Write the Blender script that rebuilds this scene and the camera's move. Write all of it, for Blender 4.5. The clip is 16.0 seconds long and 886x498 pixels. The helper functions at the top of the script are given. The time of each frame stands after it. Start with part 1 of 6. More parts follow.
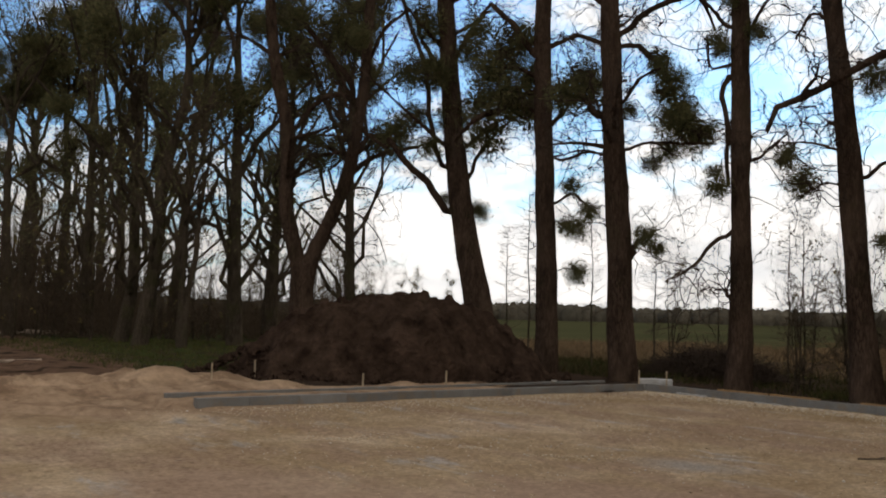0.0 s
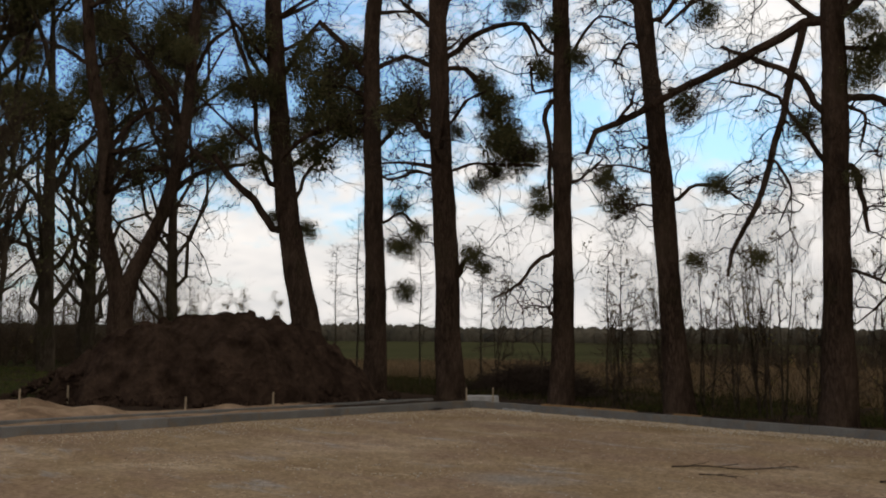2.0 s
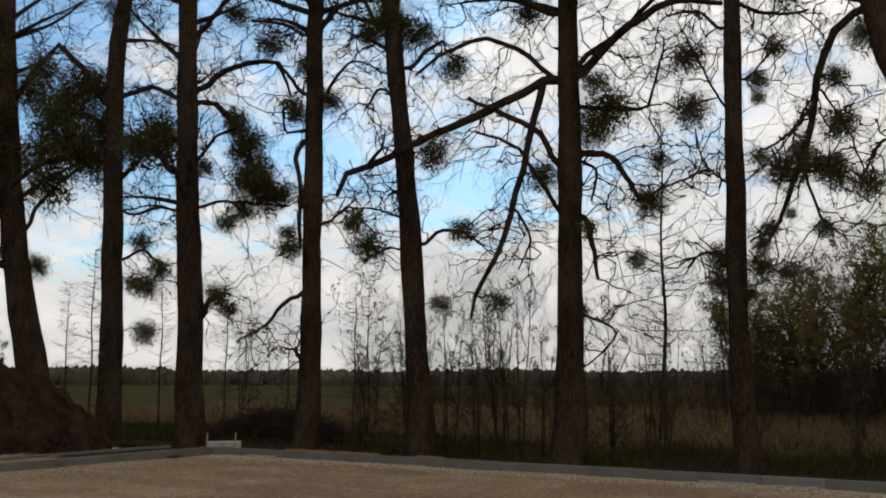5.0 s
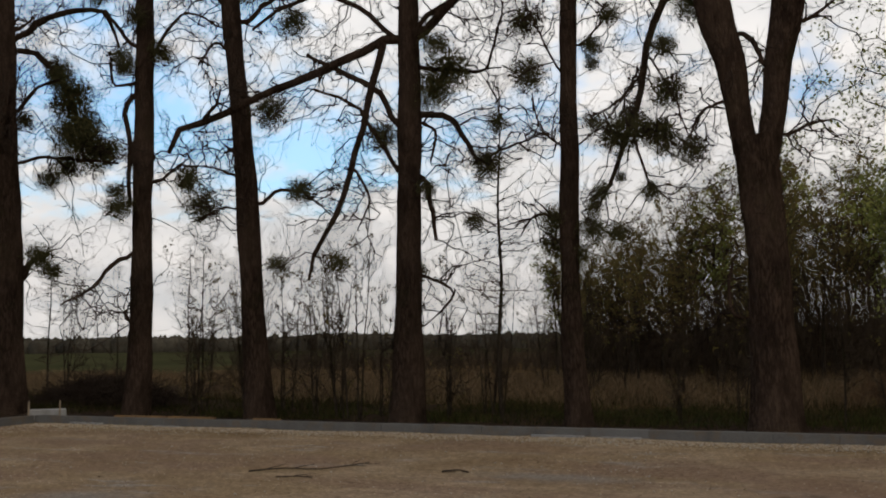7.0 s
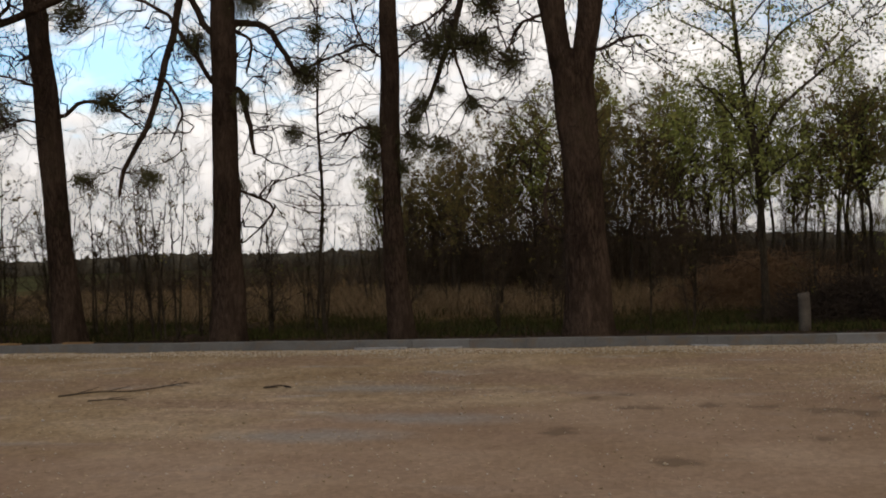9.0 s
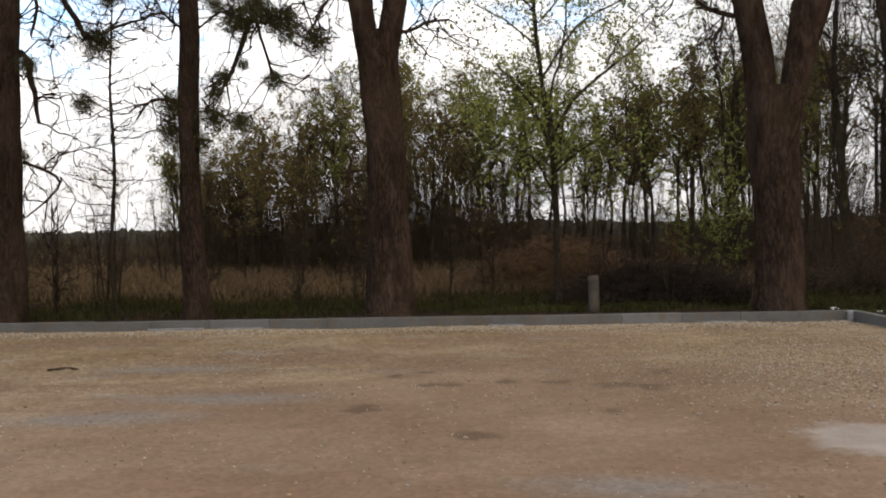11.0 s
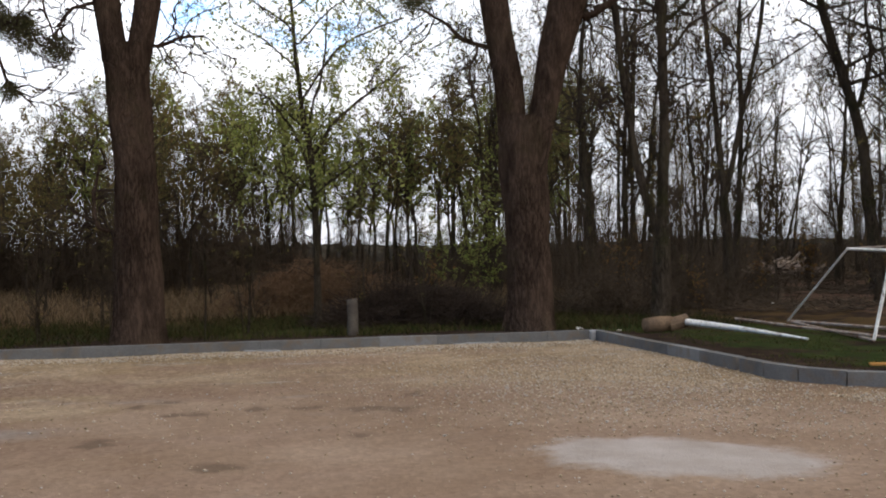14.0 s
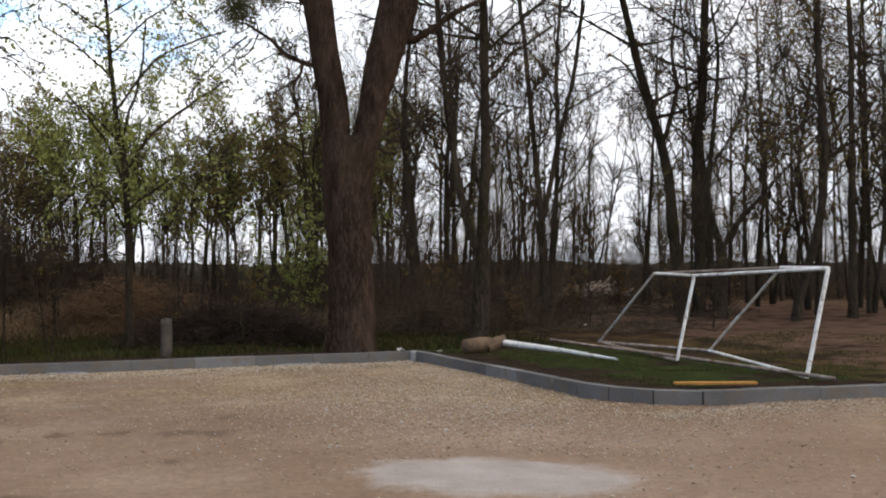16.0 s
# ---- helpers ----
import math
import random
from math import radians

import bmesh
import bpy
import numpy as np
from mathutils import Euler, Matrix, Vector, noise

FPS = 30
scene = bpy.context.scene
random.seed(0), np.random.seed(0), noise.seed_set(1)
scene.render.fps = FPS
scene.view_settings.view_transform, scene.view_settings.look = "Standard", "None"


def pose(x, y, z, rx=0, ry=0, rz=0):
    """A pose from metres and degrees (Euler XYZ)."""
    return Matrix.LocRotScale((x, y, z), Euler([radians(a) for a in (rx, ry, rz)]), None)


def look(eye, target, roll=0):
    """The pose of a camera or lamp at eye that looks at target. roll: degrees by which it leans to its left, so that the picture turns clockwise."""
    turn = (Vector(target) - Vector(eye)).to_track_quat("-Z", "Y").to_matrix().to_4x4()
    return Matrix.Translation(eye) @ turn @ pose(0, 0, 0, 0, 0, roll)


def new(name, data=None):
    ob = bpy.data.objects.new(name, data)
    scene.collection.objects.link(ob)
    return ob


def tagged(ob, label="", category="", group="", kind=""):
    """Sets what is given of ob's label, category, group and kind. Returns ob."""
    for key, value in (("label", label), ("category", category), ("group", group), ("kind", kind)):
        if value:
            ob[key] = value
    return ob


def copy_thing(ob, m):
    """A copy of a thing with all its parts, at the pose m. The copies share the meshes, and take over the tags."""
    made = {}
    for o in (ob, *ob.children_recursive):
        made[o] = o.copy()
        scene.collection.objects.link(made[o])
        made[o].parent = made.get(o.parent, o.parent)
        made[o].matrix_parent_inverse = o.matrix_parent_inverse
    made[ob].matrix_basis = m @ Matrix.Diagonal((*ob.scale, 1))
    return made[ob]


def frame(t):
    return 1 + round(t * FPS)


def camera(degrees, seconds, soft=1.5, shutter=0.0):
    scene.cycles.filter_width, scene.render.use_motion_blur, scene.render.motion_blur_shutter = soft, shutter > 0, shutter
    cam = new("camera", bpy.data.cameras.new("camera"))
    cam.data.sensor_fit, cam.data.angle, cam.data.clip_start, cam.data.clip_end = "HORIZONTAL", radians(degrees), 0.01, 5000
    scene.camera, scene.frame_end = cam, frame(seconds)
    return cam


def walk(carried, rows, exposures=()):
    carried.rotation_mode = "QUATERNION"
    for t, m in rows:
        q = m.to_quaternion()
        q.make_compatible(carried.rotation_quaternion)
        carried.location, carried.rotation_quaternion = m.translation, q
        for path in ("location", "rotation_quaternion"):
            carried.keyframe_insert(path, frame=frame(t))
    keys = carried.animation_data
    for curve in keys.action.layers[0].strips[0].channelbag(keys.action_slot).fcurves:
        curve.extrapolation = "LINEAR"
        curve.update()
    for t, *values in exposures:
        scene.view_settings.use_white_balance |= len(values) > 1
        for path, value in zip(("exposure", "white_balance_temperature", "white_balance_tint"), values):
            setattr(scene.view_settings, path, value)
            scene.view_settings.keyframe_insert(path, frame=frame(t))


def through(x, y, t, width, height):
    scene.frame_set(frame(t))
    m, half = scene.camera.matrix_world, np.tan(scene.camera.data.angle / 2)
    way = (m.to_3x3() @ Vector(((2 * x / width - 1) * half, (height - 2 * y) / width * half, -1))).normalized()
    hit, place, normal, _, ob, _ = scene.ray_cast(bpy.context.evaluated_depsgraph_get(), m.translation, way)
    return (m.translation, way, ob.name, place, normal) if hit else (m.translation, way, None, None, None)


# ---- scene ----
cam = camera(48.5, 16.0, soft=2.05)
# seconds, eye x, y, z, heading (clockwise from +y), tilt up, lean to the left
PATH = [
    (0.0, 0.077, -0.328, 1.785, -56.05, 3.64, 1.20),
    (0.2, 0.057, -0.333, 1.781, -53.26, 3.38, 0.81),
    (0.5, 0.027, -0.340, 1.774, -51.30, 4.36, 1.31),
    (0.7, 0.019, -0.344, 1.762, -50.61, 4.62, 1.44),
    (1.0, 0.008, -0.351, 1.743, -50.35, 4.78, 1.10),
    (1.2, 0.007, -0.332, 1.741, -50.13, 4.73, 0.82),
    (1.5, 0.005, -0.304, 1.738, -48.97, 4.03, 0.35),
    (1.7, 0.005, -0.288, 1.739, -47.66, 4.56, 0.37),
    (2.0, 0.004, -0.265, 1.741, -46.10, 5.00, 0.49),
    (2.2, -0.002, -0.243, 1.747, -45.10, 5.34, 0.56),
    (2.5, -0.011, -0.211, 1.757, -42.84, 5.88, 0.50),
    (3.0, -0.016, -0.214, 1.750, -40.33, 6.20, 0.57),
    (3.2, -0.020, -0.202, 1.750, -39.66, 6.32, 0.50),
    (5.3, -0.062, -0.078, 1.755, -29.93, 7.59, 0.25),
    (5.5, -0.066, -0.066, 1.755, -28.76, 7.59, 0.27),
    (6.0, -0.079, -0.041, 1.731, -26.15, 7.44, -0.06),
    (6.5, -0.087, -0.020, 1.703, -24.43, 7.33, -0.19),
    (7.0, -0.092, -0.001, 1.675, -22.25, 5.44, -0.57),
    (7.2, -0.095, 0.027, 1.670, -21.04, 4.53, -0.73),
    (7.5, -0.099, 0.070, 1.662, -19.23, 3.61, -1.17),
    (7.7, -0.095, 0.078, 1.657, -17.94, 3.19, -1.42),
    (8.0, -0.090, 0.090, 1.649, -16.64, 2.59, -1.59),
    (8.5, -0.095, 0.128, 1.640, -14.24, 1.26, -1.93),
    (8.7, -0.100, 0.135, 1.634, -13.37, 0.86, -1.98),
    (10.8, -0.152, 0.203, 1.568, -1.92, -0.74, -0.74),
    (11.0, -0.157, 0.210, 1.562, -0.50, -0.81, -0.94),
    (11.2, -0.146, 0.217, 1.566, 0.62, -1.26, -0.61),
    (11.5, -0.129, 0.228, 1.573, 2.00, -1.14, 0.09),
    (11.7, -0.121, 0.230, 1.576, 3.48, -1.07, 0.04),
    (12.0, -0.110, 0.234, 1.580, 5.58, -0.69, -0.46),
    (12.2, -0.101, 0.246, 1.577, 6.52, -0.32, -0.48),
    (12.5, -0.088, 0.264, 1.573, 7.13, 0.17, -0.32),
    (13.0, -0.050, 0.255, 1.569, 8.49, 0.48, -0.50),
    (13.5, -0.028, 0.307, 1.558, 10.85, 0.05, -0.71),
    (14.0, 0.033, 0.341, 1.549, 12.97, 0.37, -0.85),
    (14.2, 0.041, 0.353, 1.543, 13.87, 0.60, -0.32),
    (14.5, 0.052, 0.372, 1.535, 14.87, 0.63, 0.52),
    (14.7, 0.063, 0.364, 1.539, 15.48, 0.76, 0.76),
    (15.0, 0.079, 0.353, 1.546, 16.81, 1.15, 1.04),
    (15.2, 0.079, 0.374, 1.540, 19.11, 1.22, 0.61),
    (15.5, 0.079, 0.405, 1.531, 21.57, 1.63, 0.08),
    (15.7, 0.075, 0.414, 1.535, 22.32, 1.38, -0.14),
    (16.0, 0.068, 0.427, 1.540, 23.28, 1.50, -0.09),
]


def facing(x, y, z, az, tilt, lean):
    a, p = radians(az), radians(tilt)
    way = Vector((math.sin(a) * math.cos(p), math.cos(a) * math.cos(p), math.sin(p)))
    return look((x, y, z), Vector((x, y, z)) + way, lean)


EXPOSURES = [(0.0, -0.74, 7350, 12), (2.0, -1.08, 7350, 12), (5.5, -1.22, 7250, 11), (7.0, -1.25, 7300, 12), (8.5, -1.08, 7450, 13), (11.0, -0.34, 7250, 12.5), (12.5, -0.22, 6800, 12), (14.0, -0.17, 6650, 12), (16.0, -0.1, 6650, 12)]
walk(cam, [(t, facing(*row)) for t, *row in PATH], EXPOSURES)


# ---------- world and light ----------
SUN_EL, SUN_AZ = radians(38), radians(-30)
world = bpy.data.worlds.new("sky")
scene.world = world
world.use_nodes = True
wn, wl = world.node_tree.nodes, world.node_tree.links
wn.clear()


def wnode(kind, **values):
    n = wn.new(kind)
    for key, value in values.items():
        n.inputs[int(key[1:])].default_value = value
    return n


w_out, w_back = wn.new("ShaderNodeOutputWorld"), wnode("ShaderNodeBackground", i1=0.1)
w_sky = wn.new("ShaderNodeTexSky")
w_sky.sky_type, w_sky.sun_disc = "NISHITA", False
w_sky.sun_elevation, w_sky.sun_rotation = SUN_EL, SUN_AZ
w_co, w_sep = wn.new("ShaderNodeTexCoord"), wn.new("ShaderNodeSeparateXYZ")
w_lift = wnode("ShaderNodeMath", i1=0.22)
w_lift.operation = "ADD"
w_dx, w_dy, w_cmb = wn.new("ShaderNodeMath"), wn.new("ShaderNodeMath"), wnode("ShaderNodeCombineXYZ", i2=3.7)
w_dx.operation = w_dy.operation = "DIVIDE"
w_noise = wnode("ShaderNodeTexNoise", i2=2.3, i3=9.0, i4=0.68)
w_ramp = wn.new("ShaderNodeValToRGB")
w_ramp.color_ramp.elements[0].position, w_ramp.color_ramp.elements[1].position = 0.37, 0.52
w_noise2 = wnode("ShaderNodeTexNoise", i2=3.1, i3=6.0, i4=0.6)
w_shade = wn.new("ShaderNodeValToRGB")
w_shade.color_ramp.elements[0].position, w_shade.color_ramp.elements[1].position = 0.3, 0.65
w_shade.color_ramp.elements[0].color, w_shade.color_ramp.elements[1].color = (15.2, 16.5, 18.2, 1), (20.8, 21.4, 22.5, 1)
w_blue = wn.new("ShaderNodeMix")
w_blue.data_type, w_blue.blend_type = "RGBA", "MULTIPLY"
w_blue.inputs[0].default_value = 1.0
w_blue.inputs[7].default_value = (1.1, 1.9, 2.65, 1)
w_side = wnode("ShaderNodeMath", i1=0.3, i2=0.062)
w_side.operation = "MULTIPLY_ADD"
w_low = wn.new("ShaderNodeMapRange")
for key, value in (("From Min", 0.02), ("From Max", 0.21), ("To Min", 0.36), ("To Max", 0.0)):
    w_low.inputs[key].default_value = value
w_sum2 = wn.new("ShaderNodeMath")
w_sum2.operation = "ADD"
w_sum = wn.new("ShaderNodeMath")
w_sum.operation = "ADD"
w_glow = wnode("ShaderNodeMath", i1=-0.05, i2=1.02)
w_glow.operation = "MULTIPLY_ADD"
w_rise = wn.new("ShaderNodeMapRange")
for key, value in (("From Min", 0.02), ("From Max", 0.36), ("To Min", 0.84), ("To Max", 1.13)):
    w_rise.inputs[key].default_value = value
w_gm = wn.new("ShaderNodeMath")
w_gm.operation = "MULTIPLY"
w_lit = wn.new("ShaderNodeMix")
w_lit.data_type, w_lit.blend_type = "RGBA", "MULTIPLY"
w_lit.inputs[0].default_value = 1.0
w_mix = wn.new("ShaderNodeMix")
w_mix.data_type = "RGBA"
for a, b in ((w_co.outputs["Generated"], w_sep.inputs[0]), (w_sep.outputs[2], w_lift.inputs[0]), (w_sep.outputs[0], w_dx.inputs[0]), (w_lift.outputs[0], w_dx.inputs[1]),
             (w_sep.outputs[1], w_dy.inputs[0]), (w_lift.outputs[0], w_dy.inputs[1]), (w_dx.outputs[0], w_cmb.inputs[0]), (w_dy.outputs[0], w_cmb.inputs[1]),
             (w_cmb.outputs[0], w_noise.inputs["Vector"]), (w_cmb.outputs[0], w_noise2.inputs["Vector"]), (w_sep.outputs[0], w_side.inputs[0]), (w_noise.outputs[0], w_sum.inputs[0]), (w_side.outputs[0], w_sum.inputs[1]), (w_sep.outputs[2], w_low.inputs["Value"]), (w_sum.outputs[0], w_sum2.inputs[0]), (w_low.outputs[0], w_sum2.inputs[1]), (w_sum2.outputs[0], w_ramp.inputs[0]), (w_noise2.outputs[0], w_shade.inputs[0]),
             (w_sky.outputs[0], w_blue.inputs[6]), (w_ramp.outputs[0], w_mix.inputs[0]), (w_blue.outputs[2], w_mix.inputs[6]), (w_sep.outputs[0], w_glow.inputs[0]), (w_shade.outputs[0], w_lit.inputs[6]), (w_sep.outputs[2], w_rise.inputs["Value"]), (w_glow.outputs[0], w_gm.inputs[0]), (w_rise.outputs[0], w_gm.inputs[1]), (w_gm.outputs[0], w_lit.inputs[7]), (w_lit.outputs[2], w_mix.inputs[7]),
             (w_mix.outputs[2], w_back.inputs[0]), (w_back.outputs[0], w_out.inputs[0])):
    wl.new(a, b)
sun = new("sun", bpy.data.lights.new("sun", "SUN"))
sun.data.energy, sun.data.angle, sun.data.color = 0.9, radians(20), (1.0, 0.94, 0.84)
sun.matrix_world = look((0, 0, 0), (-math.sin(SUN_AZ) * math.cos(SUN_EL), -math.cos(SUN_AZ) * math.cos(SUN_EL), -math.sin(SUN_EL)))


# ---------- materials ----------
class Mat:
    """A small builder for node materials in object or world space."""

    def __init__(self, name, rough=0.9):
        self.m = bpy.data.materials.new(name)
        self.m.use_nodes = True
        self.n, self.l = self.m.node_tree.nodes, self.m.node_tree.links
        self.bsdf = self.n["Principled BSDF"]
        self.bsdf.inputs["Roughness"].default_value = rough
        self.bsdf.inputs["Specular IOR Level"].default_value = 0.0
        self.geo = self.n.new("ShaderNodeNewGeometry")
        self.place = self.geo.outputs["Position"]

    def own(self):
        self.place = self.n.new("ShaderNodeTexCoord").outputs["Object"]
        return self

    def scaled(self, sx, sy, sz):
        v = self.n.new("ShaderNodeVectorMath")
        v.operation = "MULTIPLY"
        v.inputs[1].default_value = (sx, sy, sz)
        self.l.new(self.place, v.inputs[0])
        return v.outputs[0]

    def noise(self, scale, detail=4, rough=0.55, at=None):
        t = self.n.new("ShaderNodeTexNoise")
        t.inputs["Scale"].default_value, t.inputs["Detail"].default_value, t.inputs["Roughness"].default_value = scale, detail, rough
        self.l.new(at or self.place, t.inputs["Vector"])
        return t.outputs[0]

    def cells(self, scale, at=None, out="Distance", feature="F1"):
        t = self.n.new("ShaderNodeTexVoronoi")
        t.feature = feature
        t.inputs["Scale"].default_value = scale
        self.l.new(at or self.place, t.inputs["Vector"])
        return t.outputs[out]

    def ramp(self, fac, *stops):
        r = self.n.new("ShaderNodeValToRGB")
        e = r.color_ramp.elements
        while len(e) < len(stops):
            e.new(0.5)
        for item, (p, c) in zip(e, stops):
            item.position = p
            item.color = (*c, 1) if isinstance(c, tuple) else (c, c, c, 1)
        self.l.new(fac, r.inputs[0])
        return r.outputs[0]

    def mix(self, fac, a, b, blend="MIX"):
        m = self.n.new("ShaderNodeMix")
        m.data_type, m.blend_type = "RGBA", blend
        for slot, v in ((0, fac), (6, a), (7, b)):
            if isinstance(v, (int, float)):
                m.inputs[slot].default_value = v if slot == 0 else (v, v, v, 1)
            elif isinstance(v, tuple):
                m.inputs[slot].default_value = (*v, 1)
            else:
                self.l.new(v, m.inputs[slot])
        return m.outputs[2]

    def math(self, op, a, b):
        m = self.n.new("ShaderNodeMath")
        m.operation = op
        for slot, v in enumerate((a, b)):
            if isinstance(v, (int, float)):
                m.inputs[slot].default_value = v
            else:
                self.l.new(v, m.inputs[slot])
        return m.outputs[0]

    def attr(self, name):
        a = self.n.new("ShaderNodeAttribute")
        a.attribute_name = name
        return a.outputs["Fac"]

    def chance(self):
        return self.n.new("ShaderNodeObjectInfo").outputs["Random"]

    def island(self):
        return self.geo.outputs["Random Per Island"]

    def done(self, colour, height=None, strength=0.5, dist=0.02):
        self.l.new(colour, self.bsdf.inputs["Base Color"])
        if height is not None:
            b = self.n.new("ShaderNodeBump")
            b.inputs["Strength"].default_value, b.inputs["Distance"].default_value = strength, dist
            self.l.new(height, b.inputs["Height"])
            self.l.new(b.outputs[0], self.bsdf.inputs["Normal"])
        return self.m


def bark_material(name, dark, light, moss=(0.07, 0.075, 0.03), moss_at=0.62):
    m = Mat(name).own()
    tall = m.scaled(1, 1, 0.24)
    furrow = m.math("MULTIPLY", m.math("ABSOLUTE", m.math("SUBTRACT", m.noise(13, 5, 0.6, tall), 0.5), 0), 3.0)
    fine = m.noise(30, 5, at=tall)
    col = m.ramp(m.math("ADD", m.math("MULTIPLY", furrow, 1.6), m.math("MULTIPLY", fine, 0.5)), (0.15, dark), (0.75, light))
    col = m.mix(m.ramp(m.noise(1.3, 5), (moss_at - 0.08, 0.0), (moss_at + 0.12, 0.8)), col, moss)
    col = m.mix(m.ramp(m.noise(0.9, 4, 0.6, m.scaled(1.6, 1.6, 0.6)), (0.4, 0.0), (0.62, 0.6)), col, tuple(c * 1.5 for c in light))
    col = m.mix(m.ramp(m.noise(2.2, 5, 0.6, m.scaled(1.5, 1.5, 0.5)), (0.5, 0.0), (0.66, 0.7)), col, tuple(c * 0.9 for c in dark))
    return m.done(col, m.math("ADD", furrow, m.math("MULTIPLY", fine, 0.3)), 1.0, 0.09)


def plain(name, a, b, scale, rough=0.9, bump=0.3, fine=None, own=False, vary=0.0, dist=0.02):
    m = Mat(name, rough)
    if own:
        m.own()
    n1, n2 = m.noise(scale, 6), m.noise(fine or scale * 9, 4)
    col = m.mix(m.ramp(n1, (0.3, 0.0), (0.7, 1.0)), a, b)
    col = m.mix(0.45, col, m.ramp(n2, (0.25, 0.25), (0.75, 0.85)), "OVERLAY")
    if vary:
        col = m.mix(m.math("MULTIPLY", m.chance(), vary), col, (0.05, 0.04, 0.03))
    return m.done(col, n2, bump, dist)


def leaf_material(name, *colours, through=0.35):
    m = Mat(name, 0.6)
    steps = [(i / max(1, len(colours) - 1), c) for i, c in enumerate(colours)]
    col = m.ramp(m.island(), *steps)
    m.l.new(col, m.bsdf.inputs["Base Color"])
    tr = m.n.new("ShaderNodeBsdfTranslucent")
    m.l.new(col, tr.inputs["Color"])
    mx = m.n.new("ShaderNodeMixShader")
    mx.inputs[0].default_value = through
    m.l.new(m.bsdf.outputs[0], mx.inputs[1])
    m.l.new(tr.outputs[0], mx.inputs[2])
    m.l.new(mx.outputs[0], m.n["Material Output"].inputs[0])
    return m.m


BARK = bark_material("avenue_bark", (0.017, 0.0112, 0.008), (0.071, 0.046, 0.032), (0.026, 0.024, 0.011))
BARK_PALE = bark_material("furrowed_bark", (0.02, 0.013, 0.0095), (0.084, 0.054, 0.037), (0.034, 0.03, 0.014))
BARK_WOOD = bark_material("wood_bark", (0.02, 0.015, 0.011), (0.066, 0.05, 0.035), (0.036, 0.036, 0.013), 0.55)
TWIG = plain("twig_bark", (0.028, 0.02, 0.015), (0.054, 0.039, 0.029), 3)
TWIG_WOOD = plain("wood_twig_bark", (0.043, 0.031, 0.021), (0.084, 0.06, 0.039), 2)
TWIG_RED = plain("red_twig_bark", (0.085, 0.05, 0.028), (0.16, 0.095, 0.052), 2)
MISTLE = leaf_material("mistletoe_leaf", (0.045, 0.047, 0.024), (0.1, 0.096, 0.044), (0.165, 0.14, 0.062), through=0.4)
LEAF = leaf_material("spring_leaf", (0.12, 0.15, 0.035), (0.26, 0.28, 0.07), (0.2, 0.17, 0.055), through=0.5)
LEAF_OLIVE = leaf_material("olive_leaf", (0.085, 0.085, 0.03), (0.175, 0.14, 0.046), (0.17, 0.1, 0.042), through=0.45)
LEAF_RUSSET = leaf_material("russet_leaf", (0.13, 0.065, 0.025), (0.22, 0.11, 0.04), (0.1, 0.09, 0.03), through=0.35)
LEAF_PALE = leaf_material("pale_young_leaf", (0.16, 0.18, 0.045), (0.29, 0.305, 0.085), (0.25, 0.24, 0.075), through=0.5)
GRASS_M = leaf_material("green_grass", (0.028, 0.033, 0.009), (0.05, 0.056, 0.016), (0.08, 0.058, 0.025), through=0.25)
DRY_M = leaf_material("dry_grass", (0.08, 0.051, 0.028), (0.2, 0.132, 0.073), (0.045, 0.036, 0.018), through=0.2)
ROUGH_M = leaf_material("rough_grass", (0.016, 0.019, 0.007), (0.036, 0.036, 0.012), (0.055, 0.034, 0.018), through=0.2)
SOIL = plain("dark_soil", (0.012, 0.0073, 0.0053), (0.043, 0.027, 0.0185), 2.2, 0.95, 1.0, 7, dist=0.14)
LOG_PALE = plain("bleached_log", (0.33, 0.25, 0.19), (0.11, 0.08, 0.057), 3)
STRAW_CLOD = plain("pale_clod", (0.2, 0.145, 0.1), (0.11, 0.08, 0.055), 6)
def chipped_paint():
    m = Mat("chipped_white_paint", 0.6)
    col = m.mix(m.ramp(m.noise(5, 6), (0.35, 0.0), (0.7, 1.0)), (0.78, 0.745, 0.67), (0.55, 0.49, 0.41))
    chips = m.ramp(m.noise(13, 6, 0.7), (0.56, 0.0), (0.62, 0.9))
    return m.done(m.mix(chips, col, (0.24, 0.17, 0.12)), m.noise(40, 4), 0.2, 0.005)


WHITE = chipped_paint()
RUST = plain("rusty_paint", (0.32, 0.27, 0.22), (0.14, 0.075, 0.045), 5.0, 0.7, 0.3, 22)
STAINED = plain("mud_stained_board", (0.27, 0.155, 0.065), (0.14, 0.085, 0.045), 3, 0.85)
PALE_CONCRETE = plain("pale_concrete", (0.3, 0.29, 0.275), (0.2, 0.185, 0.165), 5, 0.85, 0.3, 40)
WOOD_CUT = plain("weathered_stake_wood", (0.3, 0.23, 0.155), (0.18, 0.135, 0.09), 6, 0.8)
ORANGE_WOOD = plain("fresh_board_wood", (0.44, 0.22, 0.06), (0.3, 0.145, 0.045), 4, 0.7)
LOG_END = plain("sawn_log_wood", (0.19, 0.125, 0.075), (0.09, 0.06, 0.04), 5, 0.85, 0.4)


